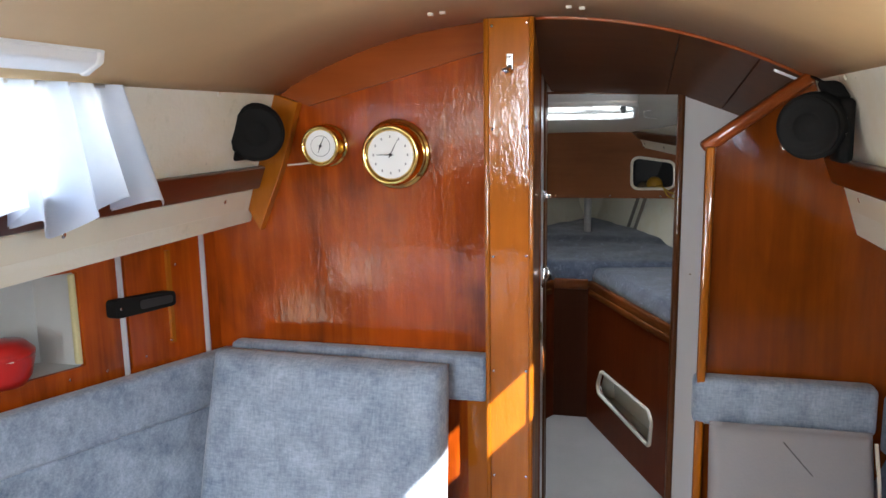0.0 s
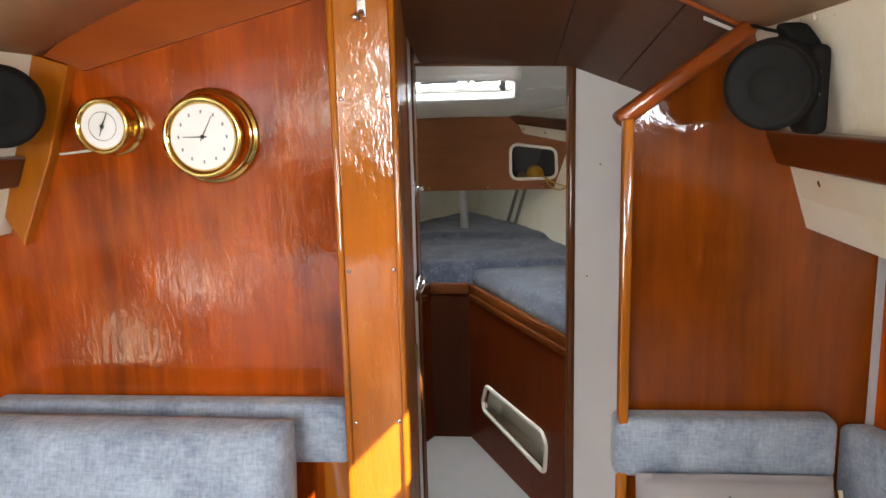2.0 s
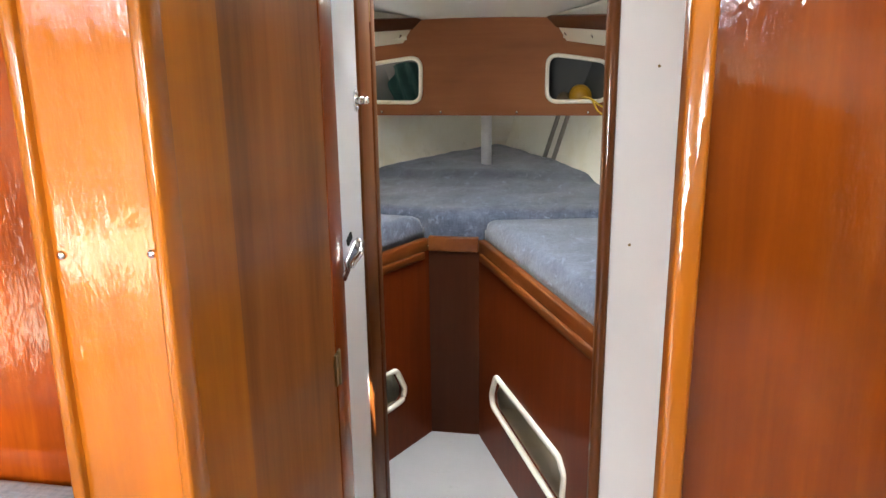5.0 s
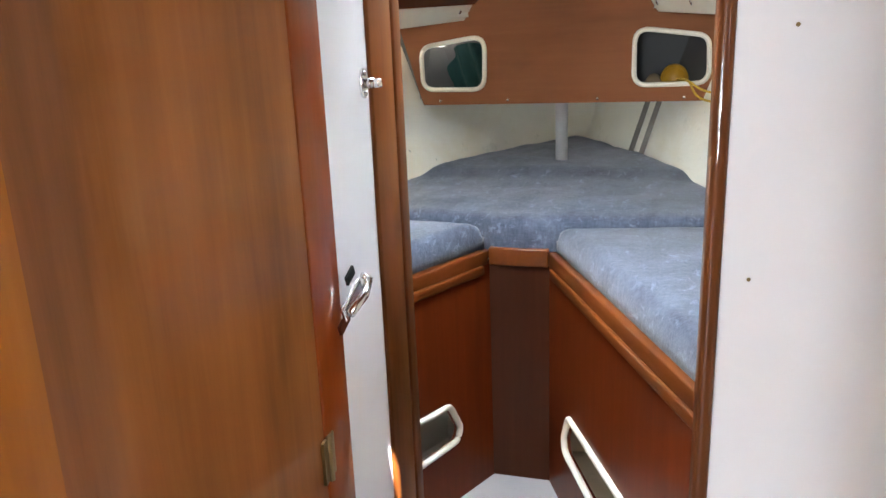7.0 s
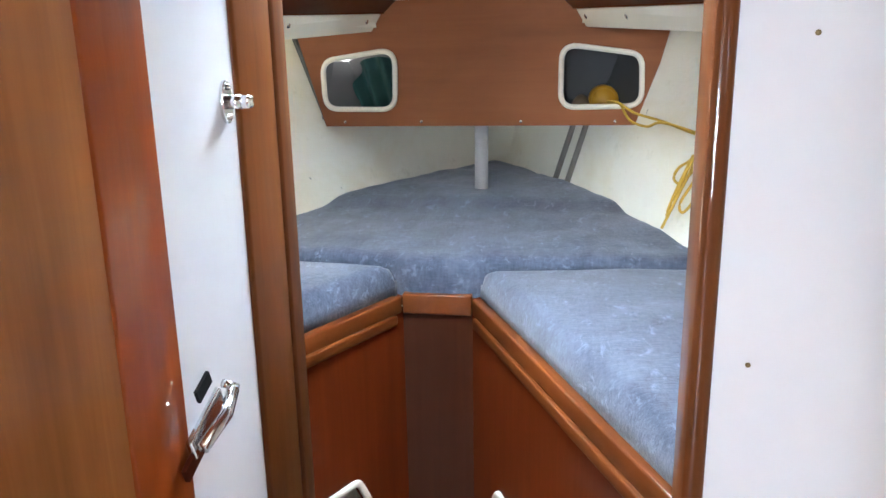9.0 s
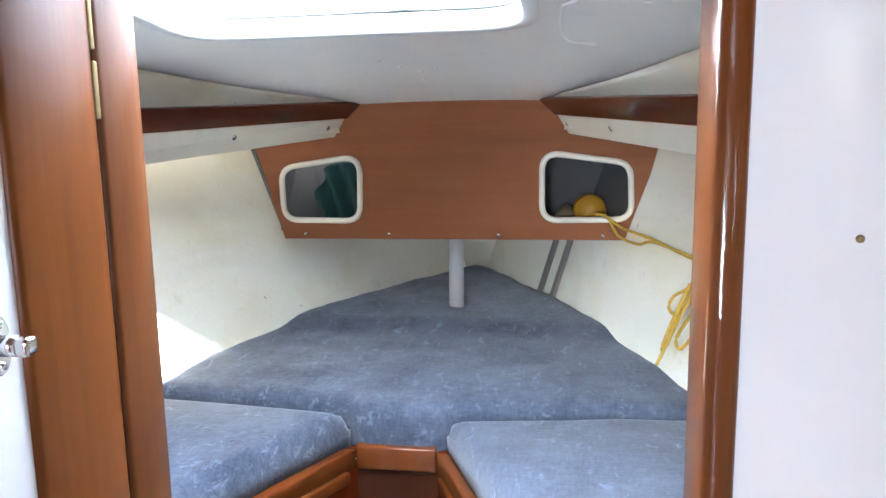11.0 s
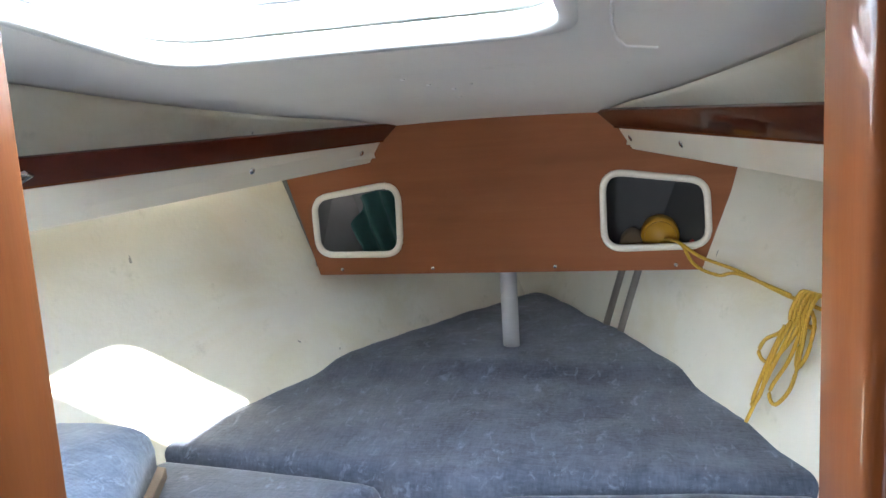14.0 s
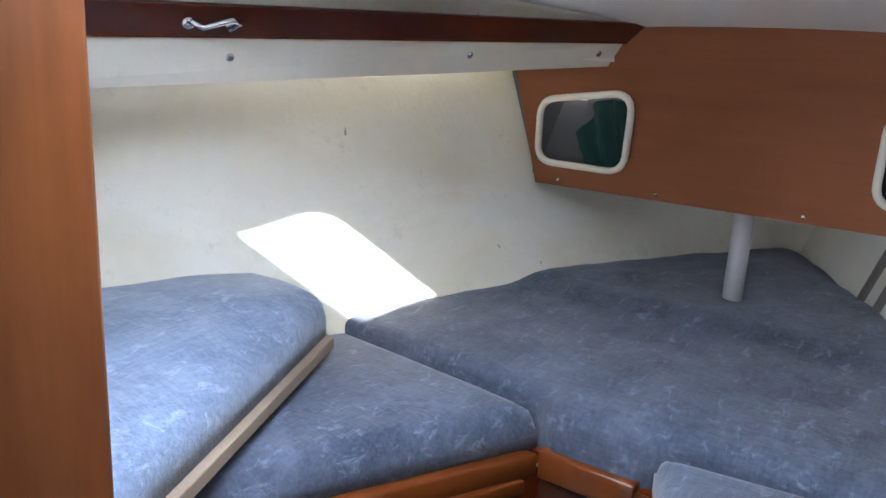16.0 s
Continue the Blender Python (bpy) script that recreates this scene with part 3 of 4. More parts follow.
for sx, side in ((-1, "port"), (1, "starboard")):
    y1 = BL if sx < 0 else BH
    lk = thing("side_locker", "varnished mahogany side locker with an open cubby behind the settee", "locker", (lock_x(sx, 1.2), 1.2, 0.8), "side lockers")
    cub = rounded([(0.62, 0.838), (1.34, 0.838), (1.34, 1.072), (0.62, 1.072)], 0.006, 2)
    face = part("face", sheet([(0.3, 0.60), (y1 - 0.002, 0.60), (y1 - 0.002, 1.20), (0.3, 1.20)], [cub], on_lock(sx), (sx * 0.014, 0, 0)), MAHOGANY, lk)
    part("aft_face", prism([(lock_x(sx, 0.3), 0.3, 0.6), (lock_x(sx, 0.3), AFT + 0.02, 0.6), (lock_x(sx, 0.3), AFT + 0.02, 1.2), (lock_x(sx, 0.3), 0.3, 1.2)], (sx * 0.014, 0, 0)), MAHOGANY, lk)
    bm = bmesh.new()
    for pts in ([(lock_x(sx, 0.6, -0.15), 0.6, 0.82), (lock_x(sx, 1.36, -0.15), 1.36, 0.82), (lock_x(sx, 1.36, -0.15), 1.36, 1.09), (lock_x(sx, 0.6, -0.15), 0.6, 1.09)],):
        prism(pts, (sx * 0.01, 0, 0), bm)
    prism([(lock_x(sx, 0.6, -0.014), 0.6, 0.826), (lock_x(sx, 1.36, -0.014), 1.36, 0.826), (lock_x(sx, 1.36, -0.15), 1.36, 0.826), (lock_x(sx, 0.6, -0.15), 0.6, 0.826)], (0, 0, 0.008), bm)
    prism([(lock_x(sx, 1.352, -0.014), 1.352, 0.82), (lock_x(sx, 1.352, -0.15), 1.352, 0.82), (lock_x(sx, 1.352, -0.15), 1.352, 1.09), (lock_x(sx, 1.352, -0.014), 1.352, 1.09)], (0, 0.008, 0), bm)
    part("cubby_lining", bm, LINING, lk, "pale grey lined cubby")
    part("foam_edge", sheet([(1.326, 0.846), (1.338, 0.842), (1.338, 1.068), (1.328, 1.066)], [], on_lock(sx, -0.004), (sx * 0.012, 0, 0)), FOAM, lk, "yellowed foam along the edge of the cubby", True, 0.003)
    part("door", sheet([(1.445, 0.80), (1.635, 0.80), (1.635, 1.15), (1.445, 1.15)], [], on_lock(sx, 0.006), (sx * 0.006, 0, 0)), MAHOGANY, lk)
    part("door_slat", sheet([(1.547, 0.842), (1.557, 0.842), (1.557, 1.09), (1.547, 1.09)], [], on_lock(sx, 0.013), (sx * 0.007, 0, 0)), TRIM, lk, "lighter wood slat")
    for y in (1.428, 1.650):
        part("aluminium_strip", sheet([(y, 0.77), (y + 0.005, 0.77), (y + 0.005, 1.18), (y, 1.18)], [], on_lock(sx, 0.011), (sx * 0.011, 0, 0)), POLE, lk, "bright aluminium strip")
    for y, z in ((1.365, 1.09), (1.45, 1.10), (1.53, 1.105), (1.57, 1.05), (1.555, 0.975), (1.545, 0.85), (1.475, 0.825), (1.385, 0.812), (1.30, 0.815)):
        screw((lock_x(sx, y, 0.012 if y > 1.44 else 0.001), y, z), (-sx, 0, 0), face, 0.0035)
    if sx < 0:
        ct = part("catch", sheet(rounded([(1.392, 0.943), (1.545, 0.946), (1.545, 0.986), (1.392, 0.990)], 0.012), [], on_lock(sx, 0.034), (sx * 0.028, 0, 0)), BLACK, lk, "black plastic swivel catch", False, 0.003)
        part("catch_recess", sheet(rounded([(1.452, 0.955), (1.535, 0.956), (1.535, 0.976), (1.452, 0.978)], 0.008), [], on_lock(sx, 0.037), (sx * 0.004, 0, 0)), INK, ct)
        screw((lock_x(sx, 1.405, 0.034), 1.405, 0.966), (-sx, 0, 0), ct, 0.004)
    # settee: base, seat, back
    st = thing("settee", "cabin settee with blue-grey chenille seat and backrest", "settee", (lock_x(sx, 1.0), 0.4, 0), "settees")
    part("base", prism([(CX + sx * 0.42, AFT + 0.5, 0), (CX + sx * 0.42, y1 - 0.004, 0), (CX + sx * 1.15, y1 - 0.004, 0), (CX + sx * 1.15, AFT + 0.5, 0)], (0, 0, 0.33)), MAHOGANY, st)
    pillow([(CX + sx * 0.41, AFT + 0.5, 0.33), (CX + sx * 0.41, y1 - 0.01, 0.33), (lock_x(sx, 1.65) - sx * 0.02, y1 - 0.01, 0.33), (lock_x(sx, 0.2), AFT + 0.5, 0.33)], 0.10, "seat_cushion", FABRIC, st, 0.015)
    # band along the side and the slope under it
    pts = [(y, z) for y, z in ((0.3, 0.655), (y1 - 0.004, 0.652), (y1 - 0.004, 0.796), (0.3, 0.79))]
    bd = part("bolster", sheet(pts, [], on_lock(sx, 0.075 if sx < 0 else 0.06), (sx * 0.06, 0, 0)), FABRIC, st, "upholstered band along the top of the backrest", True, 0.016, 4)
    part("backrest", prism([(lock_x(sx, 0.3, 0.03), 0.3, 0.66), (lock_x(sx, y1 - 0.005, 0.03), y1 - 0.005, 0.66), (lock_x(sx, y1 - 0.005, 0.12), y1 - 0.005, 0.42), (lock_x(sx, 0.3, 0.12), 0.3, 0.42)], (sx * 0.03, 0, 0)), FABRIC, st)
    part("aft_backrest", prism([(lock_x(sx, 0.3, 0.05), 0.3, 0.79), (lock_x(sx, 0.3, 0.05), AFT + 0.5, 0.79), (lock_x(sx, 0.3, 0.12), AFT + 0.5, 0.42), (lock_x(sx, 0.3, 0.12), 0.3, 0.42)], (sx * 0.04, 0, 0)), FABRIC, st)
    # band along the bulkhead
    if sx < 0:
        part("end_bolster", box(0.20, 0.918, BL - 0.055, BL - 0.002, 0.700, 0.822), FABRIC, st, "upholstered band across the bulkhead", True, 0.014, 4)
        part("end_panel", box(0.86, 0.92, BL - 0.02, BL - 0.001, 0.33, 0.70), TRIM, st)
    else:
        part("end_bolster", box(1.412, 1.80, BH - 0.06, BH - 0.002, 0.705, 0.818), FABRIC, st, "upholstered band across the bulkhead", True, 0.016, 4)

loose = thing("loose_cushion", "thick square blue-grey chenille cushion propped against the bulkhead", "cushion", (0.53, 1.55, 0.42))
pillow([(0.205, 1.49, 0.425), (0.845, 1.50, 0.425), (0.835, 1.605, 0.815), (0.215, 1.60, 0.822)], 0.085, "cover", FABRIC, loose, 0.012, 40, 40, "", 0.004, 2.0, (0, -1, 0.2), 0.11)
pale = thing("turned_cushion", "cushion turned round to show its pale grey lining", "cushion", (1.6, 1.58, 0.42))
pillow([(1.448, 1.50, 0.425), (1.785, 1.50, 0.425), (1.785, 1.60, 0.722), (1.448, 1.60, 0.722)], 0.04, "lining", paint("pale_cushion_lining", (0.34, 0.33, 0.345), 0.8, 0.05, 150, 0.25), pale, 0.012, 24, 24, "", 0.004, 5.0, (0, -1, 0.2), 0.05)

SEAM = paint("grey_seam", (0.16, 0.155, 0.165), 0.8, 0.1, 100, 0.1)
part("seam", tube([(1.600 + 0.150 * k / 8, 1.541 - 0.030 * k / 8 - 0.008 * math.sin(k * 0.39), 0.705 - 0.165 * k / 8) for k in range(9)], 0.0016, 6), SEAM, pale, "diagonal sewn seam", True)
part("piping", tube([(1.784, 1.548, 0.716), (1.788, 1.520, 0.640), (1.788, 1.490, 0.54), (1.787, 1.475, 0.44)], 0.004, 8), BEAD, pale, "white piping along one edge", True)

# added out of view: a sunlit white reflector for the bulkhead's varnish highlight
white = thing("reflector_pillow", "unseen white pillow added to mirror sunlight in the bulkhead varnish", "pillow", (-0.05, 0.5, 0.43))
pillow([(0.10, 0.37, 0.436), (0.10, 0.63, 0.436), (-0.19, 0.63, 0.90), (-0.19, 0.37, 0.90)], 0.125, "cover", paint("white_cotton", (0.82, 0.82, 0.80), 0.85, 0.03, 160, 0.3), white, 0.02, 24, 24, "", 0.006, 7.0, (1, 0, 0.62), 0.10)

# ---- brass instruments ----


def instrument(name, label, x, z, rf, rb, rd, depth, case, pointers):
    it = thing(name, label, name, (x, BL, z))
    part("flange", lathe([(rf, 0), (rf, 0.005), (rf * 0.94, 0.010), (rf * 0.90, 0.010), (rf * 0.885, 0.016), (rb * 1.04, 0.018)], (x, BL, z), (0, -1, 0), 48), BRASS, it, "", True)
    part("case", lathe([(rb * 1.04, 0.016), (rb * 1.06, depth * 0.5), (rb * 1.0, depth * 0.55), (rb * 1.0, depth * 0.82), (rb * 0.9, depth * 0.84)], (x, BL, z), (0, -1, 0), 48), case, it, "", True)
    part("bezel", lathe([(rb * 0.99, depth * 0.8), (rb * 1.03, depth * 0.9), (rb * 1.0, depth), (rb * 0.92, depth * 1.02), (rd, depth * 0.9), (rd * 1.0, depth * 0.86)], (x, BL, z), (0, -1, 0), 48), BRASS, it, "bright brass bezel", True)
    yd = BL - depth * 0.90
    dial = part("dial", lathe([(rd * 1.01, 0), (rd * 1.01, 0.003)], (x, yd + 0.003, z), (0, -1, 0), 40), DIAL, it, "white dial")
    for k in range(12 if name == "clock" else 0):
        a = k * math.pi / 6
        w, h = (0.0016, 0.0056)
        c = Vector((x + math.sin(a) * rd * 0.76, yd - 0.0008, z + math.cos(a) * rd * 0.76))
        part("hour_mark", box(c.x - w, c.x + w, c.y, c.y + 0.0008, c.z - h * 0.55, c.z + h * 0.55), paint_grey, dial)
    if name == "barometer":
        part("printed_ring", tube([(x + 0.026 * math.sin(k * math.pi / 16), yd - 0.0004, z + 0.026 * math.cos(k * math.pi / 16)) for k in range(32)], 0.0007, 4, None, True), paint_grey, dial)
    for ln, ang, w in pointers:
        a = radians(ang)
        u, v = Vector((math.sin(a), 0, math.cos(a))), Vector((math.cos(a), 0, -math.sin(a)))
        c = Vector((x, yd - 0.0022, z))
        part("pointer", prism([c - u * 0.008 + v * w, c - u * 0.008 - v * w, c + u * ln - v * w * 0.4, c + u * ln + v * w * 0.4], (0, 0.0008, 0)), INK, dial, "thin black pointer")
    part("hub", lathe([(0.004, 0), (0.003, 0.003)], (x, yd - 0.002, z), (0, -1, 0), 12), INK, dial)
    return it


paint_grey = paint("grey_print", (0.25, 0.25, 0.26), 0.5, 0.05, 60, 0.0)
instrument("clock", "polished brass ship's clock with white dial on the bulkhead", 0.679, 1.330, 0.090, 0.073, 0.059, 0.060, BRASS, ((0.036, 270, 0.0013), (0.042, 28, 0.001)))
instrument("barometer", "polished brass barometer with white dial on the bulkhead", 0.493, 1.353, 0.056, 0.050, 0.040, 0.060, BRASS, ((0.026, 25, 0.0012), (0.018, 200, 0.0012)))
# pale cable along the bulkhead to the barometer
cable = thing("cable", "thin pale cable clipped along the bulkhead", "cable", (0.4, BL, 1.30))
part("wire", tube([(0.375, BL - 0.004, 1.302), (0.41, BL - 0.004, 1.305), (0.45, BL - 0.004, 1.309), (0.476, BL - 0.004, 1.313)], 0.0025, 6), BEAD, cable, "", True)
hook = thing("coat_hook", "small chrome cabin hook on the varnished post", "hook", (0.983, 1.622, 1.54))
part("plate", box(0.975, 0.991, 1.618, 1.622, 1.525, 1.562), CHROME, hook, "", False, 0.0015)
part("prong", tube([(0.983, 1.618, 1.532), (0.983, 1.600, 1.522), (0.980, 1.590, 1.520), (0.975, 1.586, 1.526)], 0.006, 10), CHROME, hook, "", True)
screw((0.983, 1.618, 1.554), (0, -1, 0), hook, 0.003)
post_screws = bpy.data.objects["wall_post"]
for z in (1.625, 1.39, 1.085, 0.797, 0.52):
    screw((0.941, 1.6215, z), (0, -1, 0), post_screws)
    screw((1.022, 1.6215, z + 0.004), (0, -1, 0), post_screws)

# ---- loudspeakers ----


def speaker(sx, label):
    """A black pod on the cabin side, its grille facing inboard and aft."""
    c = Vector((CX + sx * (0.578 if sx > 0 else 0.625), 1.385 if sx > 0 else 1.535, 1.388))
    k = 0.84 if sx > 0 else 0.95
    ax = Vector((-sx * 0.50, -0.84, -0.10)).normalized()
    sp = thing("loudspeaker", label, "speaker", c, "pod loudspeakers")
    part("housing", lathe([(k * r_, k * h_) for r_, h_ in [(0.045, -0.105), (0.066, -0.095), (0.075, -0.045), (0.073, -0.012), (0.069, -0.004)]], c, ax, 36), BLACK, sp, "", True)
    part("grille", lathe([(k * r_, k * h_) for r_, h_ in [(0.068, -0.005), (0.066, 0.004), (0.058, 0.002), (0.035, -0.003), (0.030, -0.001), (0.022, 0.004), (0.0, 0.006)]], c, ax, 36), BLACK, sp, "round black mesh grille", True)
    side = Vector((sx, 0, 0))
    b = c - ax * 0.035 + side * 0.020
    part("bracket", prism([b + Vector((sx * 0.012, -0.045, 0.050)), b + Vector((sx * 0.012, 0.045, 0.050)), b + Vector((sx * 0.016, 0.045, -0.070)), b + Vector((sx * 0.016, -0.035, -0.070))], (sx * 0.028, 0, 0)), BLACK, sp, "", True, 0.012, 3)
    part("ear", prism([b + Vector((sx * 0.0, -0.02, 0.05)), b + Vector((sx * 0.0, 0.030, 0.04)), b + Vector((-sx * 0.02, 0.022, 0.082)), b + Vector((-sx * 0.02, -0.005, 0.082))], (sx * 0.04, 0, 0)), BLACK, sp, "", True, 0.01, 3)
    rim = ax.cross(Vector((0, 0, 1))).normalized() * (-0.0565 if sx > 0 else 0.0565)
    p = c - ax * 0.025 + rim
    part("badge", tube([p + Vector((0, 0, -0.017)), p + ax * 0.001, p + Vector((0, 0, 0.017))], 0.005, 8), CHROME, sp, "small silver badge", True)
    return sp


speaker(-1, "black pod loudspeaker on the port cabin side beside the barometer")
speaker(1, "black pod loudspeaker on the starboard cabin side above the shelf")
wire = thing("speaker_cable", "short black cable from the loudspeaker to the ceiling", "cable", (1.62, 1.6, 1.48))
part("wire", tube([(1.626, 1.63, 1.492), (1.634, 1.58, 1.480), (1.630, 1.50, 1.468), (1.612, 1.45, 1.452)], 0.003, 6), BLACK, wire, "", True)

# ---- curtain, strip light, small clips ----
CURT, cn, cl_, cb = mat("white_blue_cotton", 0.9)
ct_tex = tex(cn, cl_, "ShaderNodeTexNoise", 12, (1, 1, 1), 4)
ct_r = ramp(cn, [(0.3, (0.60, 0.69, 0.84)), (0.7, (0.74, 0.80, 0.90))])
cl_.new(ct_tex.outputs[0], ct_r.inputs[0])
cl_.new(ct_r.outputs[0], cb.inputs["Base Color"])
tr = cn.new("ShaderNodeBsdfTranslucent")
tr.inputs[0].default_value = (0.80, 0.86, 0.95, 1)
ms = cn.new("ShaderNodeMixShader")
ms.inputs[0].default_value = 0.45
cl_.new(cb.outputs[0], ms.inputs[1])
cl_.new(tr.outputs[0], ms.inputs[2])
cl_.new(ms.outputs[0], cn["Material Output"].inputs[0])


def curtain(sx, y0, y1, flare, label):
    cu = thing("curtain", label, "curtain", (CX + sx * 0.62, y0, 1.47), "window curtains")

    def cloth(u, v):
        pleat = math.sin(u * 52 + 1.3 * math.sin(u * 9)) + 0.35 * math.sin(u * 91 + 2.0)
        y = y0 + (y1 - y0) * u + flare * v * u ** 2.5 + 0.016 * math.sin(u * 44 + 1.2) * v
        z = 1.484 - (0.226 - 0.014 * pleat + 0.020 * math.sin(u * 19 + 0.6)) * v
        fold = 0.026 * pleat * (0.40 + 0.80 * v) * (0.5 + 0.5 * min(1, u * 1.6)) + 0.005 * math.sin(u * 117 + 1) * (1 - 0.8 * v)
        x = CX + sx * (0.64 + (1.487 - z) * 0.31 - 0.026 - 0.030 * v - fold)
        return (x, y, z)
    part("cloth", grid(cloth, 200, 16), CURT, cu, "", True)
    part("rail", tube([(CX + sx * 0.625, y0 - 0.02, 1.482), (CX + sx * 0.625, y1 + 0.02, 1.482)], 0.004, 8), ALU, cu, "thin curtain rail", True)


curtain(-1, 0.42, 1.03, 0.125, "short gathered white-blue cotton curtain over the cabin window")
curtain(1, 0.28, 0.62, 0.0, "short gathered white-blue cotton curtain over the cabin window")
strip = thing("strip_light", "long white ribbed fluorescent strip light under the ceiling", "ceiling light", (0.45, 0.6, 1.53))
part("base", prism([(0.402, 0.30, 1.515), (0.456, 0.30, 1.540), (0.456, 0.905, 1.540), (0.402, 0.905, 1.515)], (0, 0, -0.010)), GELCOAT, strip, "", False, 0.003)
part("diffuser", prism([(0.406, 0.31, 1.508), (0.452, 0.31, 1.530), (0.448, 0.31, 1.512), (0.416, 0.31, 1.494)], (0, 0.588, 0)), paint("ribbed_diffuser", (0.82, 0.83, 0.84), 0.3, 0.03, 200, 0.3, 0.3, 0, (0.1, 1, 0.1)), strip, "ribbed white diffuser", False, 0.006, 3)
part("end_cap", prism([(0.403, 0.893, 1.512), (0.455, 0.893, 1.536), (0.450, 0.893, 1.511), (0.415, 0.893, 1.491)], (0, 0.018, 0)), GELCOAT, strip, "white end cap", False, 0.005, 3)
for x, y in ((0.842, 1.451), (0.868, 1.453), (1.131, 1.466), (1.157, 1.476)):
    cp = thing("cable_clip", "small white plastic clip screwed to the ceiling", "clip", (x, y, arch(x)), "ceiling clips")
    part("body", box(x - 0.006, x + 0.006, y - 0.005, y + 0.005, arch(x) - 0.006, arch(x)), BEAD, cp, "", False, 0.0015)
for sx in (-1, 1):
    bt = thing("snap_button", "small white snap button on the cabin side", "button", (CX + sx * 0.641, 1.40, 1.482), "snap buttons")
    part("cap", lathe([(0.006, 0), (0.005, 0.003), (0.0, 0.004)], (CX + sx * 0.640, 1.40, 1.478), (-sx, 0, -0.3), 12), BEAD, bt, "", True)
# red bowl in the port cubby
bowl = thing("red_bowl", "red plastic container with a white label in the cubby", "container", (-0.115, 1.19, 0.834))
RED = paint("red_plastic", (0.55, 0.018, 0.016), 0.3, 0.05, 60, 0.02, 0.3)
bc = (-0.113, 1.193, 0.834)
part("body", lathe([(0.046, 0), (0.060, 0.02), (0.069, 0.058), (0.067, 0.066), (0.069, 0.070)], bc, (0, 0, 1), 32), RED, bowl, "", True)
part("lid", lathe([(0.071, 0.069), (0.071, 0.078), (0.052, 0.098), (0.018, 0.105), (0.0, 0.105)], bc, (0, 0, 1), 32), RED, bowl, "", True)
part("label", prism([(-0.070, 1.143, 0.900), (-0.048, 1.163, 0.900), (-0.060, 1.171, 0.926), (-0.080, 1.151, 0.926)], (-0.002, 0.002, 0.002)), BEAD, bowl, "small white label")

# ---- passage fittings ----
bolt = thing("door_bolt", "chrome door stop on an oval plate screwed to the white partition", "door catch", (0.968, 2.384, 1.155))
bm = prism([(0.9680, 2.384 + 0.5 * dy, 1.155 + dz) for dy, dz in [(0.021 * math.sin(a), 0.019 * math.cos(a)) for a in np.linspace(0, 2 * math.pi, 24, endpoint=False)]], (0.004, 0, 0))
part("plate", bm, CHROME, bolt, "", False, 0.001)
part("knob", tube([(0.972, 2.384, 1.155), (0.984, 2.385, 1.155)], 0.0065, 12), CHROME, bolt, "", True)
part("head", box(0.984, 0.994, 2.379, 2.391, 1.149, 1.161), CHROME, bolt, "", True, 0.003)
for dz in (-0.013, 0.013):
    screw((0.9722, 2.384, 1.155 + dz), (1, 0, 0), bolt, 0.003)
latch = thing("toggle_latch", "chrome toggle latch set aslant on the door edge", "latch", (0.98, 2.26, 0.905))
u = Vector((0, 0.055, 0.022)).normalized()
w = Vector((0, -0.022, 0.055)).normalized()
c = Vector((0.984, 2.262, 0.908))
part("plate", prism([c - u * 0.030 - w * 0.010, c + u * 0.030 - w * 0.010, c + u * 0.030 + w * 0.010, c - u * 0.030 + w * 0.010], (0.005, 0, 0)), CHROME, latch, "", False, 0.0015)
part("lever", tube([c - u * 0.026 + Vector((0.010, 0, 0)), c + u * 0.01 + Vector((0.016, 0, 0)), c + u * 0.034 + Vector((0.012, 0, 0.002))], 0.0055, 10), CHROME, latch, "", True)
part("keeper", tube([c + u * 0.034 - w * 0.01 + Vector((0.006, 0, 0)), c + u * 0.04 + Vector((0.012, 0, 0)), c + u * 0.034 + w * 0.01 + Vector((0.006, 0, 0))], 0.004, 8), CHROME, latch, "", True)
c2 = Vector((0.982, 2.268, 0.936))
part("backing", prism([c2 - u * 0.012 - w * 0.006, c2 + u * 0.012 - w * 0.006, c2 + u * 0.012 + w * 0.006, c2 - u * 0.012 + w * 0.006], (0.003, 0, 0)), BLACK, latch, "small black backing plate")
part("block", prism([c - u * 0.046 - w * 0.016, c - u * 0.018 - w * 0.016, c - u * 0.018 - w * 0.004, c - u * 0.046 - w * 0.004], (0.004, 0, 0)), DARK_RAIL, latch)
hinge = thing("hinge", "dull brass butt hinge on the passage door", "hinge", (0.985, 2.17, 0.75))
for dy in (-0.016, 0.003):
    part("leaf", prism([(0.9835 - 0.095 * dy, 2.165 + dy, 0.724), (0.9835 - 0.095 * (dy + 0.014), 2.165 + dy + 0.014, 0.724), (0.9835 - 0.095 * (dy + 0.014), 2.165 + dy + 0.014, 0.776), (0.9835 - 0.095 * dy, 2.165 + dy, 0.776)], (0.005, 0, 0)), OLD_BRASS, hinge)
part("pin", tube([(0.9885, 2.165, 0.722), (0.9885, 2.165, 0.778)], 0.004, 8), OLD_BRASS, hinge, "", True)
strike = thing("strike_plate", "narrow worn metal strike strip let into the door jamb", "strike plate", (0.966, 2.53, 1.33))
part("plate", box(0.955, 0.9655, 2.512, 2.5165, 1.290, 1.332), OLD_BRASS, strike, "", False, 0.001)
part("upper_plate", box(0.955, 0.9653, 2.512, 2.516, 1.340, 1.380), OLD_BRASS, strike, "dull filler strip", False, 0.001)
wf = bpy.data.objects["wall_forward_starboard"]
for x, z in ((1.455, 0.880), (1.490, 1.206)):
    screw((x, FB - 0.0005, z), (0, -1, 0), wf, 0.0028, OLD_BRASS)
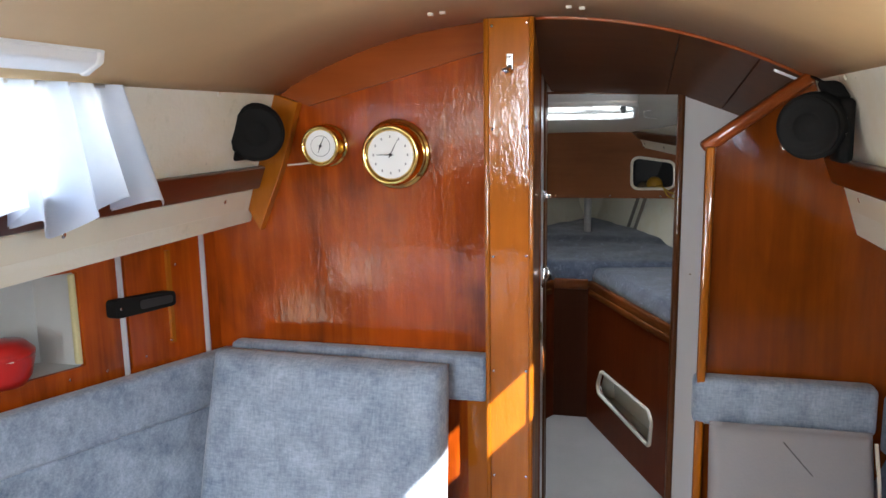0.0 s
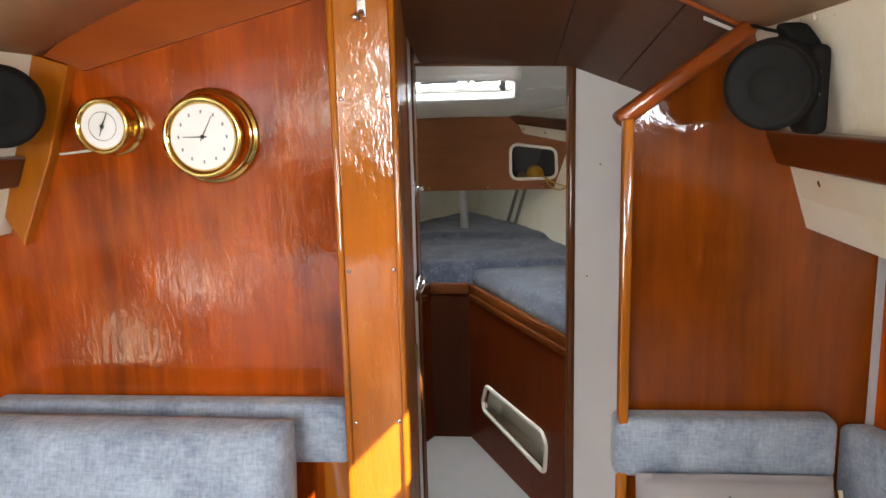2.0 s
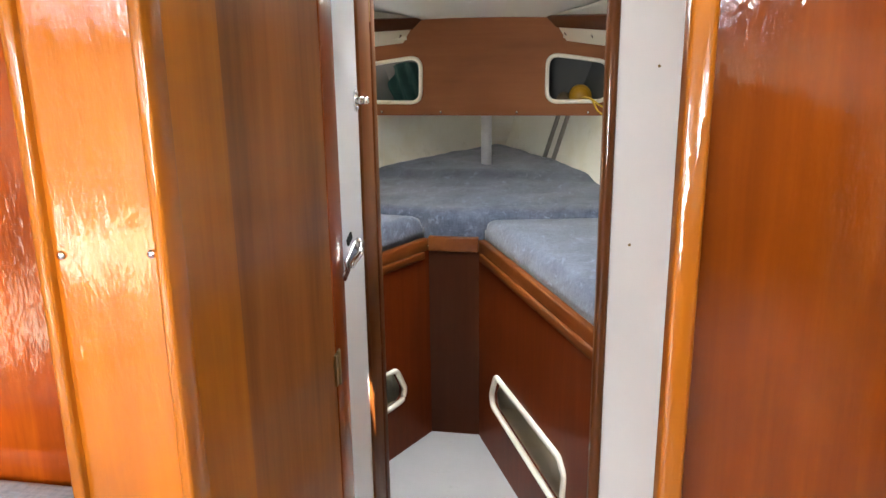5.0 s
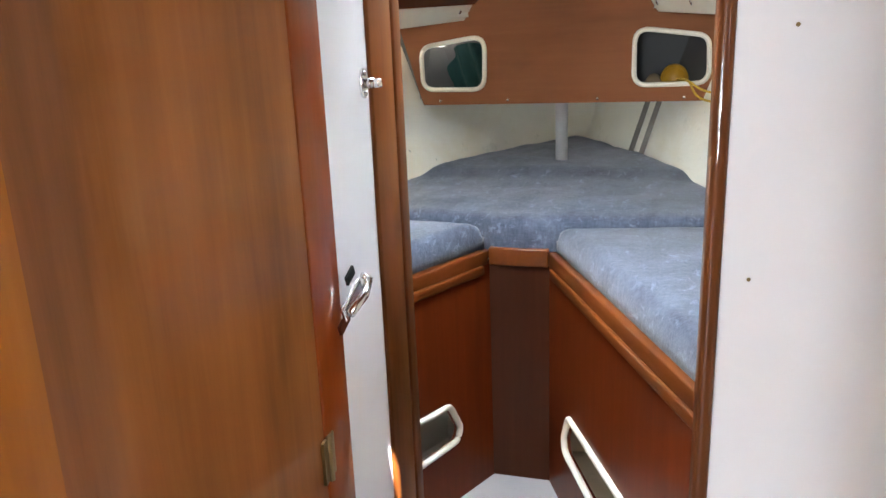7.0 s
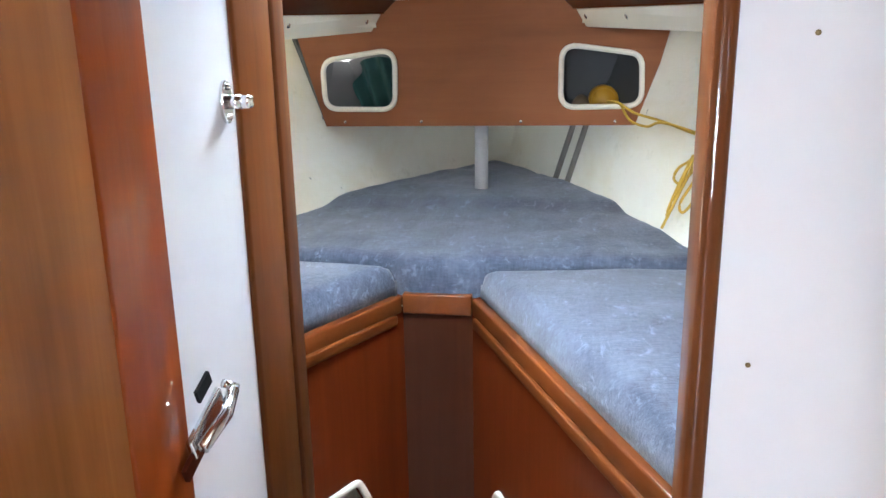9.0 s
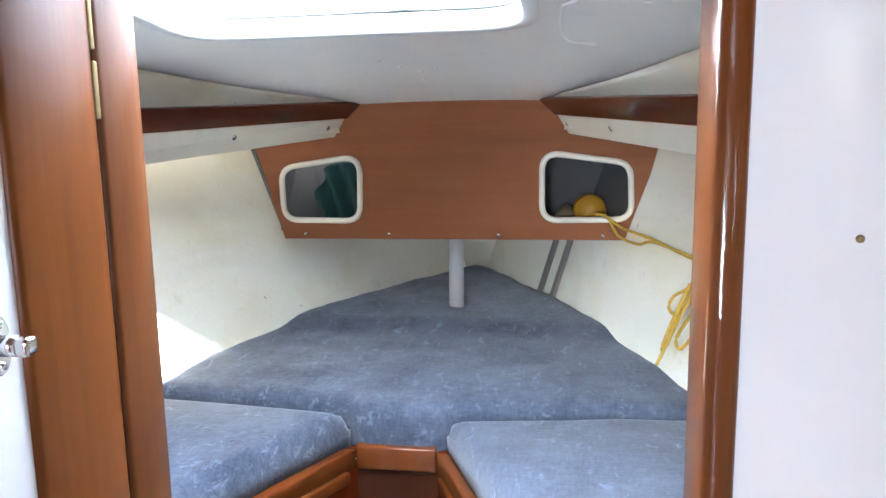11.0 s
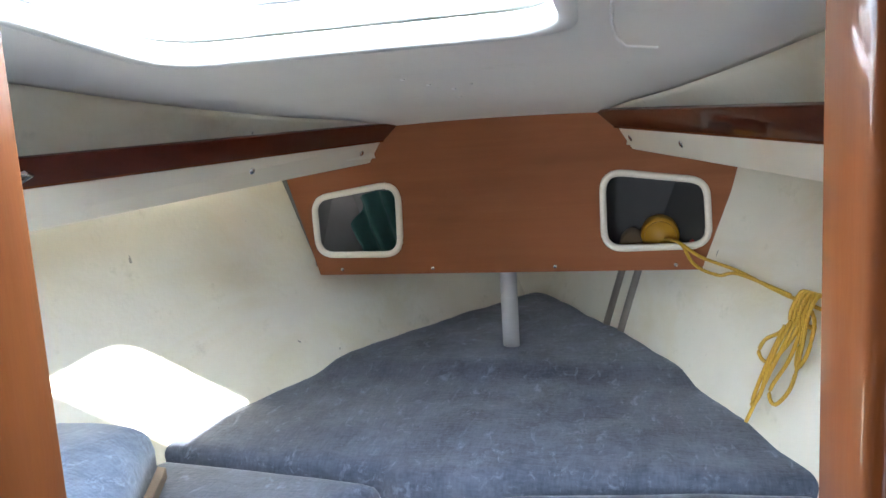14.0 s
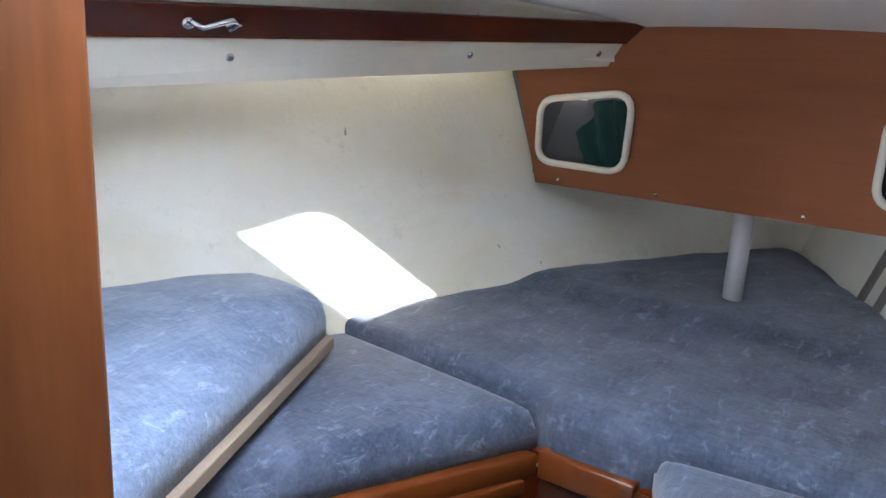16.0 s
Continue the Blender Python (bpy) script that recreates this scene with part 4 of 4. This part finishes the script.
cap = thing("edge_strip", "thin bright metal strip beside the ceiling edge", "strip", (1.58, 1.65, 1.50))
part("bar", prism([(1.555, BH - 0.012, 1.505), (1.605, BH - 0.012, 1.483), (1.605, BH - 0.012, 1.489), (1.555, BH - 0.012, 1.511)], (0, 0.006, 0)), ALU, cap)

# ---- forepeak ----


def well(sx, y, off=0.0):
    """The face of the foot well's side, off it towards the middle."""
    base = 0.905 - 0.468 * (3.335 - y) if sx < 0 else 1.063 + 0.457 * (3.335 - y)
    return base - sx * off


for sx, nm in ((-1, "wall_footwell_port"), (1, "wall_footwell_starboard")):
    vent = [(3.195, 0.178), (3.205, 0.215), (3.170, 0.290), (2.735, 0.290), (2.705, 0.260), (2.715, 0.150)]
    vr = rounded(vent, 0.028, 6)
    w = struct(nm, sheet([(2.60, 0.0), (3.335, 0.0), (3.335, 0.64), (2.60, 0.64)], [vr], lambda y, z: (well(sx, y), y, z), (sx * 0.014, 0, 0)), WELL_WOOD)
    tagged(part("vent_edging", tube([(well(sx, y, 0.003), y, z) for y, z in vr], 0.0085, 8, None, True), BEAD, w, "cream plastic edging round the opening", True))
    # locker behind
    bm = bmesh.new()
    prism([(well(sx, 2.60, -0.12), 2.60, 0.05), (well(sx, 3.33, -0.12), 3.33, 0.05), (well(sx, 3.33, -0.14), 3.33, 0.42), (well(sx, 2.60, -0.14), 2.60, 0.42)], (sx * 0.01, 0, 0), bm)
    prism([(well(sx, 2.60, -0.016), 2.60, 0.10), (well(sx, 3.33, -0.016), 3.33, 0.10), (well(sx, 3.33, -0.12), 3.33, 0.10), (well(sx, 2.60, -0.12), 2.60, 0.10)], (0, 0, 0.01), bm)
    for yy in (2.60, 3.32):
        prism([(well(sx, yy, -0.016), yy, 0.11), (well(sx, yy, -0.12), yy, 0.11), (well(sx, yy, -0.12), yy, 0.42), (well(sx, yy, -0.016), yy, 0.42)], (0, 0.01, 0), bm)
    struct("locker_lining", bm, CREAM)
    # capping along the top edge
    a, b = (well(sx, 2.575), 2.575), (well(sx, 3.328), 3.328)
    struct("trim_berth_edge", prism([(a[0] - sx * 0.004, a[1], 0.628), (a[0] + sx * 0.022, a[1], 0.628), (a[0] + sx * 0.022, a[1], 0.668), (a[0] - sx * 0.004, a[1], 0.668)], (b[0] - a[0], b[1] - a[1], 0)), TRIM_Y, True, 0.005)
    struct("trim_berth_lip", prism([(a[0] - sx * 0.012, a[1], 0.606), (a[0] + sx * 0.002, a[1], 0.606), (a[0] + sx * 0.002, a[1], 0.632), (a[0] - sx * 0.012, a[1], 0.632)], ((b[0] - a[0]) * 0.965, (b[1] - a[1]) * 0.965, 0)), TRIM_Y, True, 0.005)
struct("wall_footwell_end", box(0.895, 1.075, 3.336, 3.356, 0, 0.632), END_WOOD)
struct("trim_berth_end", box(0.905, 1.062, 3.326, 3.352, 0.626, 0.673), TRIM_Y, True, 0.004)
for sx in (-1, 1):
    struct("berth_board", prism([(well(sx, 3.34) + sx * 0.024, 3.34, 0.64), (well(sx, 2.56) + sx * 0.024, 2.56, 0.64), (CX + sx * halfhull(2.56, 0.64), 2.56, 0.64), (CX + sx * halfhull(3.34, 0.64), 3.34, 0.64)], (0, 0, 0.02)), WELL_WOOD)
struct("berth_board_bow", prism([(0.33, 3.345, 0.64), (1.67, 3.345, 0.64), (1.05, 4.45, 0.64), (0.95, 4.45, 0.64)], (0, 0, 0.02)), WELL_WOOD)

# shelves, whose fronts lean inboard towards the top
def loft(A, B):
    """A solid between two polygons of as many corners."""
    bm = bmesh.new()
    a, b = [bm.verts.new(p) for p in A], [bm.verts.new(p) for p in B]
    bm.faces.new(a)
    bm.faces.new(b[::-1])
    for i in range(len(a)):
        j = (i + 1) % len(a)
        bm.faces.new((a[i], b[i], b[j], a[j]))
    return bm


for sx in (-1, 1):
    def front(y, k):
        """Corner k of the shelf's front at y: 0 the batten's foot, 1 the rail's foot, 2 the rail's top."""
        d = 3.84 - y
        x = 1.014 + sx * ((0.289, 0.261, 0.220)[k] + 0.39 * d)
        return x, (1.254, 1.301, 1.339)[k] - ((0.072, 0.046, 0.038) if sx < 0 else (0.055, 0.046, 0.034))[k] * d

    def corner(y, k, dx, dz=0.0):
        x, z = front(y, k)
        return (x + sx * dx, y, z + dz)
    ya, yb = 2.56, 3.846
    yh = 3.04 if sx > 0 else 3.06
    sh = thing("forepeak_shelf", "cream forepeak shelf with a dark mahogany rail", "shelf", corner(3.2, 1, 0), "forepeak shelves")
    part("board", loft([corner(ya, 1, 0.02), corner(ya, 1, 0.22), corner(ya, 1, 0.22, 0.008), corner(ya, 1, 0.02, 0.008)],
                       [corner(yb, 1, 0.02), corner(yb, 1, 0.22), corner(yb, 1, 0.22, 0.008), corner(yb, 1, 0.02, 0.008)]), CREAM, sh)
    part("rail", loft(*[[corner(y, 1, -0.007), corner(y, 2, -0.007), corner(y, 2, 0.021, 0.003), corner(y, 1, 0.024)] for y in (ya, yb)]), DARK_RAIL, sh, "dark varnished rail", True, 0.004)
    bt = part("batten", loft(*[[corner(y, 0, 0.0), corner(y, 1, 0.0, -0.001), corner(y, 1, 0.012, -0.001), corner(y, 0, 0.013)] for y in (ya, yb)]), BATTEN, sh, "cream painted batten", False, 0.002)
    part("rail_lip", loft(*[[corner(y, 1, -0.009, -0.001), corner(y, 1, -0.009, 0.003), corner(y, 1, -0.002, 0.003), corner(y, 1, -0.002, -0.001)] for y in (ya, yb)]), TRIM_Y, sh, "thin lighter edge of the rail")
    for y in (2.75, 3.106, 3.503, 3.79) if sx < 0 else (2.75, 3.10, 3.573, 3.795):
        a, b = Vector(corner(y, 0, 0)), Vector(corner(y, 1, 0))
        screw(a.lerp(b, 0.60) + Vector((-sx, -0.3, -0.5)) * 0.004, (-sx, -0.3, -0.5), bt, 0.0068)
    hk = thing("cabin_hook", "small chrome wire hook on the shelf rail", "hook", corner(yh, 1, -0.01, 0.02), "shelf hooks")

    def on_rail(dy, t, out):
        return Vector(corner(yh + dy, 1, -0.007 - out)).lerp(Vector(corner(yh + dy, 2, -0.007 - out)), t)
    for dy in (-0.028, 0.028):
        part("eye_plate", lathe([(0.010, 0), (0.010, 0.003), (0.006, 0.006)], on_rail(dy, 0.45, 0.0), (-sx, -0.35, -0.7), 14), CHROME, hk, "", True)
    part("arm", tube([on_rail(-0.03, 0.5, 0.008), on_rail(-0.015, 0.3, 0.016), on_rail(0.0, 0.42, 0.018), on_rail(0.015, 0.55, 0.018), on_rail(0.032, 0.45, 0.012), on_rail(0.022, 0.25, 0.012)], 0.0042, 8), CHROME, hk, "", True)

# panel across the bow with two cubbies
panel_out = [(0.582, 0.997), (1.453, 0.999), (1.512, 1.228), (1.53, 1.30), (1.30, 1.30), (1.234, 1.343), (0.797, 1.341), (0.73, 1.30), (0.49, 1.30), (0.514, 1.230)]
hl = [(0.584, 1.046), (0.785, 1.044), (0.789, 1.207), (0.582, 1.178)]
hr = [(1.452, 1.050), (1.447, 1.183), (1.240, 1.212), (1.240, 1.047)][::-1]
loops = [rounded(hl, 0.040, 6), rounded(hr, 0.040, 6)]
pw = struct("wall_forepeak_panel", sheet(panel_out, loops, lambda x, z: (x, 3.84, z), (0, 0.012, 0)), PANEL_WOOD)
for lp in loops:
    part("cubby_edging", tube([(x, 3.836, z) for x, z in lp], 0.0075, 8, None, True), BEAD, pw, "cream plastic edging", True)
for x in (0.638, 0.858, 1.134, 1.385):
    screw((x, 3.8395, 1.010), (0, -1, 0), pw, 0.0045)
# added dark boards: the cubbies' unlit depth is put into their tone
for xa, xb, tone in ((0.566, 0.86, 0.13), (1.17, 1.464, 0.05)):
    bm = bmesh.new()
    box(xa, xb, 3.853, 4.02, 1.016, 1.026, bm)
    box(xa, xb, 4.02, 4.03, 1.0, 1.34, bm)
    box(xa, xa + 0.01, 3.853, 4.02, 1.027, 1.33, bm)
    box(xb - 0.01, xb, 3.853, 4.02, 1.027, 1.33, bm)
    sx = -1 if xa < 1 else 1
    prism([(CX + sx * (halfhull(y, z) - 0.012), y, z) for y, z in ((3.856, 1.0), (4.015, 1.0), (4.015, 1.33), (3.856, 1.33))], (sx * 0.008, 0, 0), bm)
    struct("cubby_lining", bm, paint("cubby_shade_paint", (tone, tone * 0.97, tone * 0.9), 0.7, 0.1, 60, 0.2))
GREEN = paint("green_cloth", (0.022, 0.075, 0.066), 0.9, 0.25, 140, 0.5)
cloth = thing("green_cloth", "crumpled dark green cloth stuffed in the cubby", "cloth", (0.74, 3.92, 1.03))


def drape(u, v):
    x = 0.665 + 0.128 * u + 0.010 * math.sin(v * 9)
    z = 1.027 + 0.150 * v * (0.82 + 0.25 * math.sin(2.2 * u + 0.6))
    y = 3.885 + 0.016 * math.sin(x * 130 + z * 40) + 0.014 * noise.noise((x * 30, z * 26, 1.0)) + 0.05 * (v - 0.5) ** 2
    return (x, y, z)


part("cloth", grid(drape, 40, 40, thick=(0, 0.035, -0.004)), GREEN, cloth, "", True)
YEL = paint("yellow_plastic", (0.42, 0.215, 0.008), 0.5, 0.06, 60, 0.03)
pot = thing("yellow_float", "round yellow plastic tub lying in the cubby", "tub", (1.375, 3.92, 1.066))
part("body", lathe([(0.036, 0), (0.041, 0.012), (0.041, 0.07), (0.036, 0.09)], (1.356, 3.905, 1.060), (0, 1, 0.0), 28), YEL, pot, "", True)
part("cap", lathe([(0.034, 0), (0.033, -0.006), (0.0, -0.007)], (1.356, 3.905, 1.060), (0, 1, 0), 28), YEL, pot, "", True)
tub2 = thing("pale_bag", "pale folded bag beside the yellow tub", "bag", (1.27, 3.95, 1.05))
pillow([(1.268, 3.90, 1.027), (1.322, 3.90, 1.027), (1.322, 4.0, 1.027), (1.268, 4.0, 1.027)], 0.035, "bag", paint("beige_bag", (0.16, 0.11, 0.06), 0.8, 0.1, 80, 0.3), tub2, 0.015, 10, 10)
rag = thing("red_rag", "small red rag beside the yellow tub", "rag", (1.40, 3.90, 1.045))
pillow([(1.412, 3.87, 1.027), (1.455, 3.87, 1.027), (1.455, 3.95, 1.027), (1.412, 3.95, 1.027)], 0.025, "rag", RED, rag, 0.012, 10, 10, "", 0.006)

# cushions
fwd = thing("bow_cushion", "large blue-grey chenille cushion filling the bow berth", "cushion", (1, 3.6, 0.66))


def fwd_top(u, v):
    v = v ** 1.6
    x0 = CX + (2 * u - 1) * halfhull(3.36, 0.79)
    off = abs(x0 - 0.985)
    y0 = 3.340 + min(0.030, 0.6 * max(0, off - 0.06)) + 0.06 * max(0, off - 0.10)
    y = y0 + (4.462 - y0) * v
    w = halfhull(y, 0.79) + 0.018
    x = CX + (2 * u - 1) * w
    e = min(1, v * 1.15 / 0.045)
    s = min(1, (1 - abs(2 * u - 1)) * w / 0.05)
    hump = min(1, max(0, (y - 3.72) / 0.09))
    rise = 0.748 + 0.052 * min(1, v / 0.5) ** 0.8 + 0.016 * hump * hump * (3 - 2 * hump)
    z = 0.662 + (rise - 0.662) * (0.42 + 0.58 * math.sqrt(max(0, 1 - (1 - e) ** 2))) * (0.90 + 0.10 * math.sqrt(max(0, 1 - (1 - s) ** 2)))
    return (x, y - 0.010 * math.sin(math.pi * e), z + 0.006 * noise.noise((x * 7, y * 7, 0)) + 0.003 * noise.noise((x * 22, y * 16, 3)))


bm = grid(fwd_top, 70, 60)
es = [e for e in bm.edges if e.is_boundary]
g = bmesh.ops.extrude_edge_only(bm, edges=es)
for vv in g["geom"]:
    if isinstance(vv, bmesh.types.BMVert):
        vv.co.z = 0.661
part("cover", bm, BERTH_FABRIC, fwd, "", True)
for sx, lab in ((-1, "blue-grey chenille cushion on the port berth"), (1, "blue-grey chenille cushion on the starboard berth")):
    cu = thing("berth_cushion", lab, "cushion", (CX + sx * 0.5, 2.95, 0.661), "side berth cushions")
    i0, i1 = well(sx, 3.325) + sx * 0.012, well(sx, 2.56) + sx * 0.012
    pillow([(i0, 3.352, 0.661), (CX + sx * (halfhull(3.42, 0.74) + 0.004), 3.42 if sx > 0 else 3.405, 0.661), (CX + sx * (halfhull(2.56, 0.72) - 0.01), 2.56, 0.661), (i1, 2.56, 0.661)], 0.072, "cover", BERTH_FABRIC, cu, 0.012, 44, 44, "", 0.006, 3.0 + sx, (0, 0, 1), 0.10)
lee = thing("spare_cushion", "spare blue-grey cushion on a plywood board lying on the port berth", "cushion", (0.5, 3.0, 0.765))
PLY = paint("bare_plywood_edge", (0.22, 0.16, 0.11), 0.7, 0.12, 120, 0.2)
bq = [(0.536, 3.255, 0.762), (0.330, 3.285, 0.762), (0.08, 2.72, 0.762), (0.790, 2.70, 0.762)]
part("board", prism(bq, (0, 0, 0.020)), PLY, lee, "bare plywood board", False, 0.002)
# its chenille is toned between the berth's and the settee's
pillow([(0.522, 3.25, 0.782), (0.322, 3.275, 0.782), (0.06, 2.72, 0.782), (0.775, 2.70, 0.782)], 0.075, "cover", fabric("darkened_cushion_chenille", (0.080, 0.108, 0.165), (0.205, 0.25, 0.335), 0.5), lee, 0.02, 44, 44, "", 0.012, 9.0, (0, 0, 1), 0.12)

# pole, hull cables
pole = thing("compression_pole", "satin aluminium pole standing in the bow cushion under the panel", "pole", (1.02, 3.905, 0.66))
part("tube", tube([(1.018, 3.905, 0.79), (1.018, 3.905, 1.02)], 0.0195, 20), POLE, pole, "", True)
# dark grey-brown carries the soft shadow lines along the ducts
for k, dx in enumerate((0.0, 0.045)):
    cb_ = thing("hull_stringer", "cable duct down the bow's hull side, darkened for its shadow", "duct", (1.3, 3.98, 0.95), "hull ducts")
    part("duct", tube([(CX + halfhull(4.10 - dx * 1.5, 0.80) - 0.004, 4.10 - dx * 1.5, 0.80), (CX + halfhull(4.13 - dx * 1.5, 1.10) - 0.004, 4.13 - dx * 1.5, 1.10)], 0.010, 8), paint("shadow_grey_duct", (0.20, 0.175, 0.15), 0.6, 0.1, 60, 0.1), cb_, "", True)

# yellow line
ROPE, rn, rl, rb_ = mat("yellow_braided_line", 0.75)
rt = tex(rn, rl, "ShaderNodeTexWave", 160, (1, 1, 1))
rr = ramp(rn, [(0.2, (0.40, 0.22, 0.015)), (0.8, (0.72, 0.46, 0.05))])
rl.new(rt.outputs[0], rr.inputs[0])
rl.new(rr.outputs[0], rb_.inputs["Base Color"])
rope = thing("yellow_line", "hank of thin yellow braided line hung on the hull side", "rope", (1.53, 3.56, 0.9))


def smooth_path(pts, n=8):
    pts = [Vector(p) for p in pts]
    out = []
    for i in range(len(pts) - 1):
        p0, p1, p2, p3 = pts[max(0, i - 1)], pts[i], pts[i + 1], pts[min(len(pts) - 1, i + 2)]
        for k in range(n):
            t = k / n
            out.append(0.5 * ((2 * p1) + (p2 - p0) * t + (2 * p0 - 5 * p1 + 4 * p2 - p3) * t * t + (3 * p1 - p0 - 3 * p2 + p3) * t ** 3))
    return out + [pts[-1]]


def hull_in(y, z, off=0.02):
    return (CX + halfhull(y, z) - off, y, z)


runs = [
    [(1.365, 3.87, 1.060), (1.39, 3.822, 1.060), (1.43, 3.78, 1.036), (1.49, 3.70, 1.022), hull_in(3.60, 1.008, 0.03), hull_in(3.545, 1.000, 0.025), hull_in(3.50, 0.995), hull_in(3.38, 0.985), hull_in(3.22, 0.965)],
    [(1.37, 3.87, 1.058), (1.395, 3.822, 1.056), (1.42, 3.80, 1.016), (1.46, 3.75, 1.004), hull_in(3.68, 1.020, 0.04), hull_in(3.56, 1.006, 0.03)],
]
def hank(pts):
    return [hull_in(3.524 + 0.40 * dy, z, off) for dy, z, off in pts]


for k in range(5):
    dy = 0.05 - 0.022 * k
    runs.append(hank([(dy, 1.012, 0.012), (dy - 0.01, 1.016, 0.030), (dy - 0.014, 0.992, 0.036), (dy - 0.01, 0.968, 0.030), (dy, 0.963, 0.012)]))
runs.append(hank([(0.02, 0.975, 0.03), (0.06, 0.945, 0.032), (0.12, 0.925, 0.032), (0.13, 0.900, 0.03), (0.06, 0.893, 0.03), (0.0, 0.935, 0.03), (-0.01, 0.975, 0.03)]))
runs.append(hank([(0.0, 0.975, 0.034), (0.012, 0.92, 0.034), (0.03, 0.87, 0.032), (0.045, 0.83, 0.03), (0.06, 0.785, 0.028)]))
runs.append(hank([(-0.01, 0.975, 0.026), (-0.02, 0.91, 0.026), (0.012, 0.85, 0.026), (-0.04, 0.832, 0.026), (-0.08, 0.868, 0.026), (-0.055, 0.93, 0.026), (-0.025, 0.975, 0.026)]))
runs.append(hank([(-0.03, 0.99, 0.026), (-0.07, 0.97, 0.026), (-0.09, 0.925, 0.026), (-0.07, 0.90, 0.026), (-0.04, 0.93, 0.026), (-0.03, 0.98, 0.026)]))
runs.append(hank([(0.01, 0.97, 0.038), (0.03, 0.90, 0.038), (0.02, 0.84, 0.036), (0.05, 0.82, 0.034), (0.05, 0.88, 0.036), (0.03, 0.96, 0.038)]))
for rr_ in runs:
    part("strand", tube(smooth_path(rr_, 6), 0.0034, 7), ROPE, rope, "", True)

# ---- deck hatch ----
hatch = thing("deck_hatch", "clear acrylic deck hatch in a white coaming", "hatch", (1.0, 2.83, 1.47), "", "")


def ring(inset, r=0.06):
    return rounded([(HX0 + inset, HY0 + inset), (HX1 - inset, HY0 + inset), (HX1 - inset, HY1 - inset), (HX0 + inset, HY1 - inset)], r, 6)


def wall_ring(outer, inner, z0, z1, slope=0.0):
    bm = bmesh.new()
    n = len(outer)
    L = []
    for lp, z in ((outer, z0), (outer, z1), (inner, z1), (inner, z0)):
        L.append([bm.verts.new((x, y, z - slope * (y - HY0))) for x, y in lp])
    for a_ in range(4):
        A, B = L[a_], L[(a_ + 1) % 4]
        for k in range(n):
            bm.faces.new((A[k], A[(k + 1) % n], B[(k + 1) % n], B[k]))
    return bm


part("coaming", wall_ring(ring(-0.02, 0.07), ring(0.002, 0.07), 1.466, 1.545, 0.085), GELCOAT, hatch, "white gelcoat coaming", True)
part("edging", wall_ring(ring(-0.018, 0.07), ring(-0.001, 0.07), 1.450, 1.474, 0.115), GELCOAT, hatch, "", True)
fr = part("frame", wall_ring(ring(-0.014), ring(0.006), 1.528, 1.548, 0.085), ALU, hatch, "satin aluminium frame", True)
# clear pane; the translucent share makes it glow white like glaring sky
ACR = bpy.data.materials.new("sky_glare_acrylic")
ACR.use_nodes = True
an, al = ACR.node_tree.nodes, ACR.node_tree.links
tp = an.new("ShaderNodeBsdfTransparent")
tp.inputs[0].default_value = (0.96, 0.97, 0.97, 1)
tl = an.new("ShaderNodeBsdfTranslucent")
tl.inputs[0].default_value = (0.95, 0.97, 0.98, 1)
am = an.new("ShaderNodeMixShader")
am.inputs[0].default_value = 0.30
al.new(tp.outputs[0], am.inputs[1])
al.new(tl.outputs[0], am.inputs[2])
al.new(am.outputs[0], an["Material Output"].inputs[0])
part("pane", box(HX0 + 0.0, HX1 - 0.0, HY0, HY1, 1.553, 1.561), ACR, hatch, "clear acrylic pane whitened to carry the sky's glare")
part("stay", tube([(0.93, 2.958, 1.462), (1.03, 2.960, 1.464), (1.16, 2.962, 1.466), (1.21, 2.94, 1.469)], 0.005, 8), BLACK, hatch, "dark folding stay", True)
part("stay_arm", tube([(0.86, 2.967, 1.458), (0.96, 2.971, 1.456), (1.06, 2.969, 1.458), (1.20, 2.957, 1.464)], 0.003, 8), ALU, hatch, "thin bright stay arm", True)
part("bracket", box(1.06, 1.092, 2.954, 2.980, 1.450, 1.470), ALU, hatch, "", False, 0.003)
part("bracket", box(1.102, 1.116, 2.954, 2.980, 1.456, 1.474), GELCOAT, hatch, "", False, 0.003)
part("clamp", box(1.205, 1.222, 2.85, 2.87, 1.427, 1.482), BLACK, hatch, "black clamp handle", True, 0.004)
part("clamp", tube([(1.222, 2.925, 1.477), (1.212, 2.92, 1.447), (1.205, 2.915, 1.440)], 0.008, 8), BLACK, hatch, "black clamp handle", True)
for x in (0.93, 1.00, 1.07, 1.14):
    part("slot", box(x - 0.014, x + 0.014, 2.957, 2.961, 1.480, 1.484), BLACK, hatch, "dark drain slot")
part("side_bar", tube([(0.822, 2.72, 1.496), (0.822, 2.87, 1.486)], 0.007, 8), ALU, hatch, "", True)
for x, y in ((0.806, 2.90), (0.806, 2.945), (0.84, 2.994)):
    screw((x, y, 1.475), (1, -0.2, 0), hatch, 0.006)

# old fitting's mark and plugged screw holes on the deckhead
ceil = bpy.data.objects["ceiling_forepeak"]


def under(x, y, drop=0.001):
    return (x, y, deck_z(x, y) - drop)


MARK = paint("old_sealant", (0.86, 0.85, 0.82), 0.4, 0.05, 120, 0.3)
mark = [(1.318, 3.02), (1.296, 3.045), (1.292, 3.12), (1.294, 3.20), (1.305, 3.245), (1.345, 3.262)]
part("sealant_mark", tube([under(x, y) for x, y in mark], 0.0022, 6), MARK, ceil, "raised line of old sealant", True)
for x, y in ((1.42, 3.03), (1.405, 3.045), (0.99, 3.42), (1.02, 3.47), (1.055, 3.44), (0.965, 3.36), (1.01, 3.55), (0.90, 3.16), (0.935, 3.155)):
    screw(under(x, y, 0.0), (0, 0, -1), ceil, 0.0042, MARK, "screw_plug")
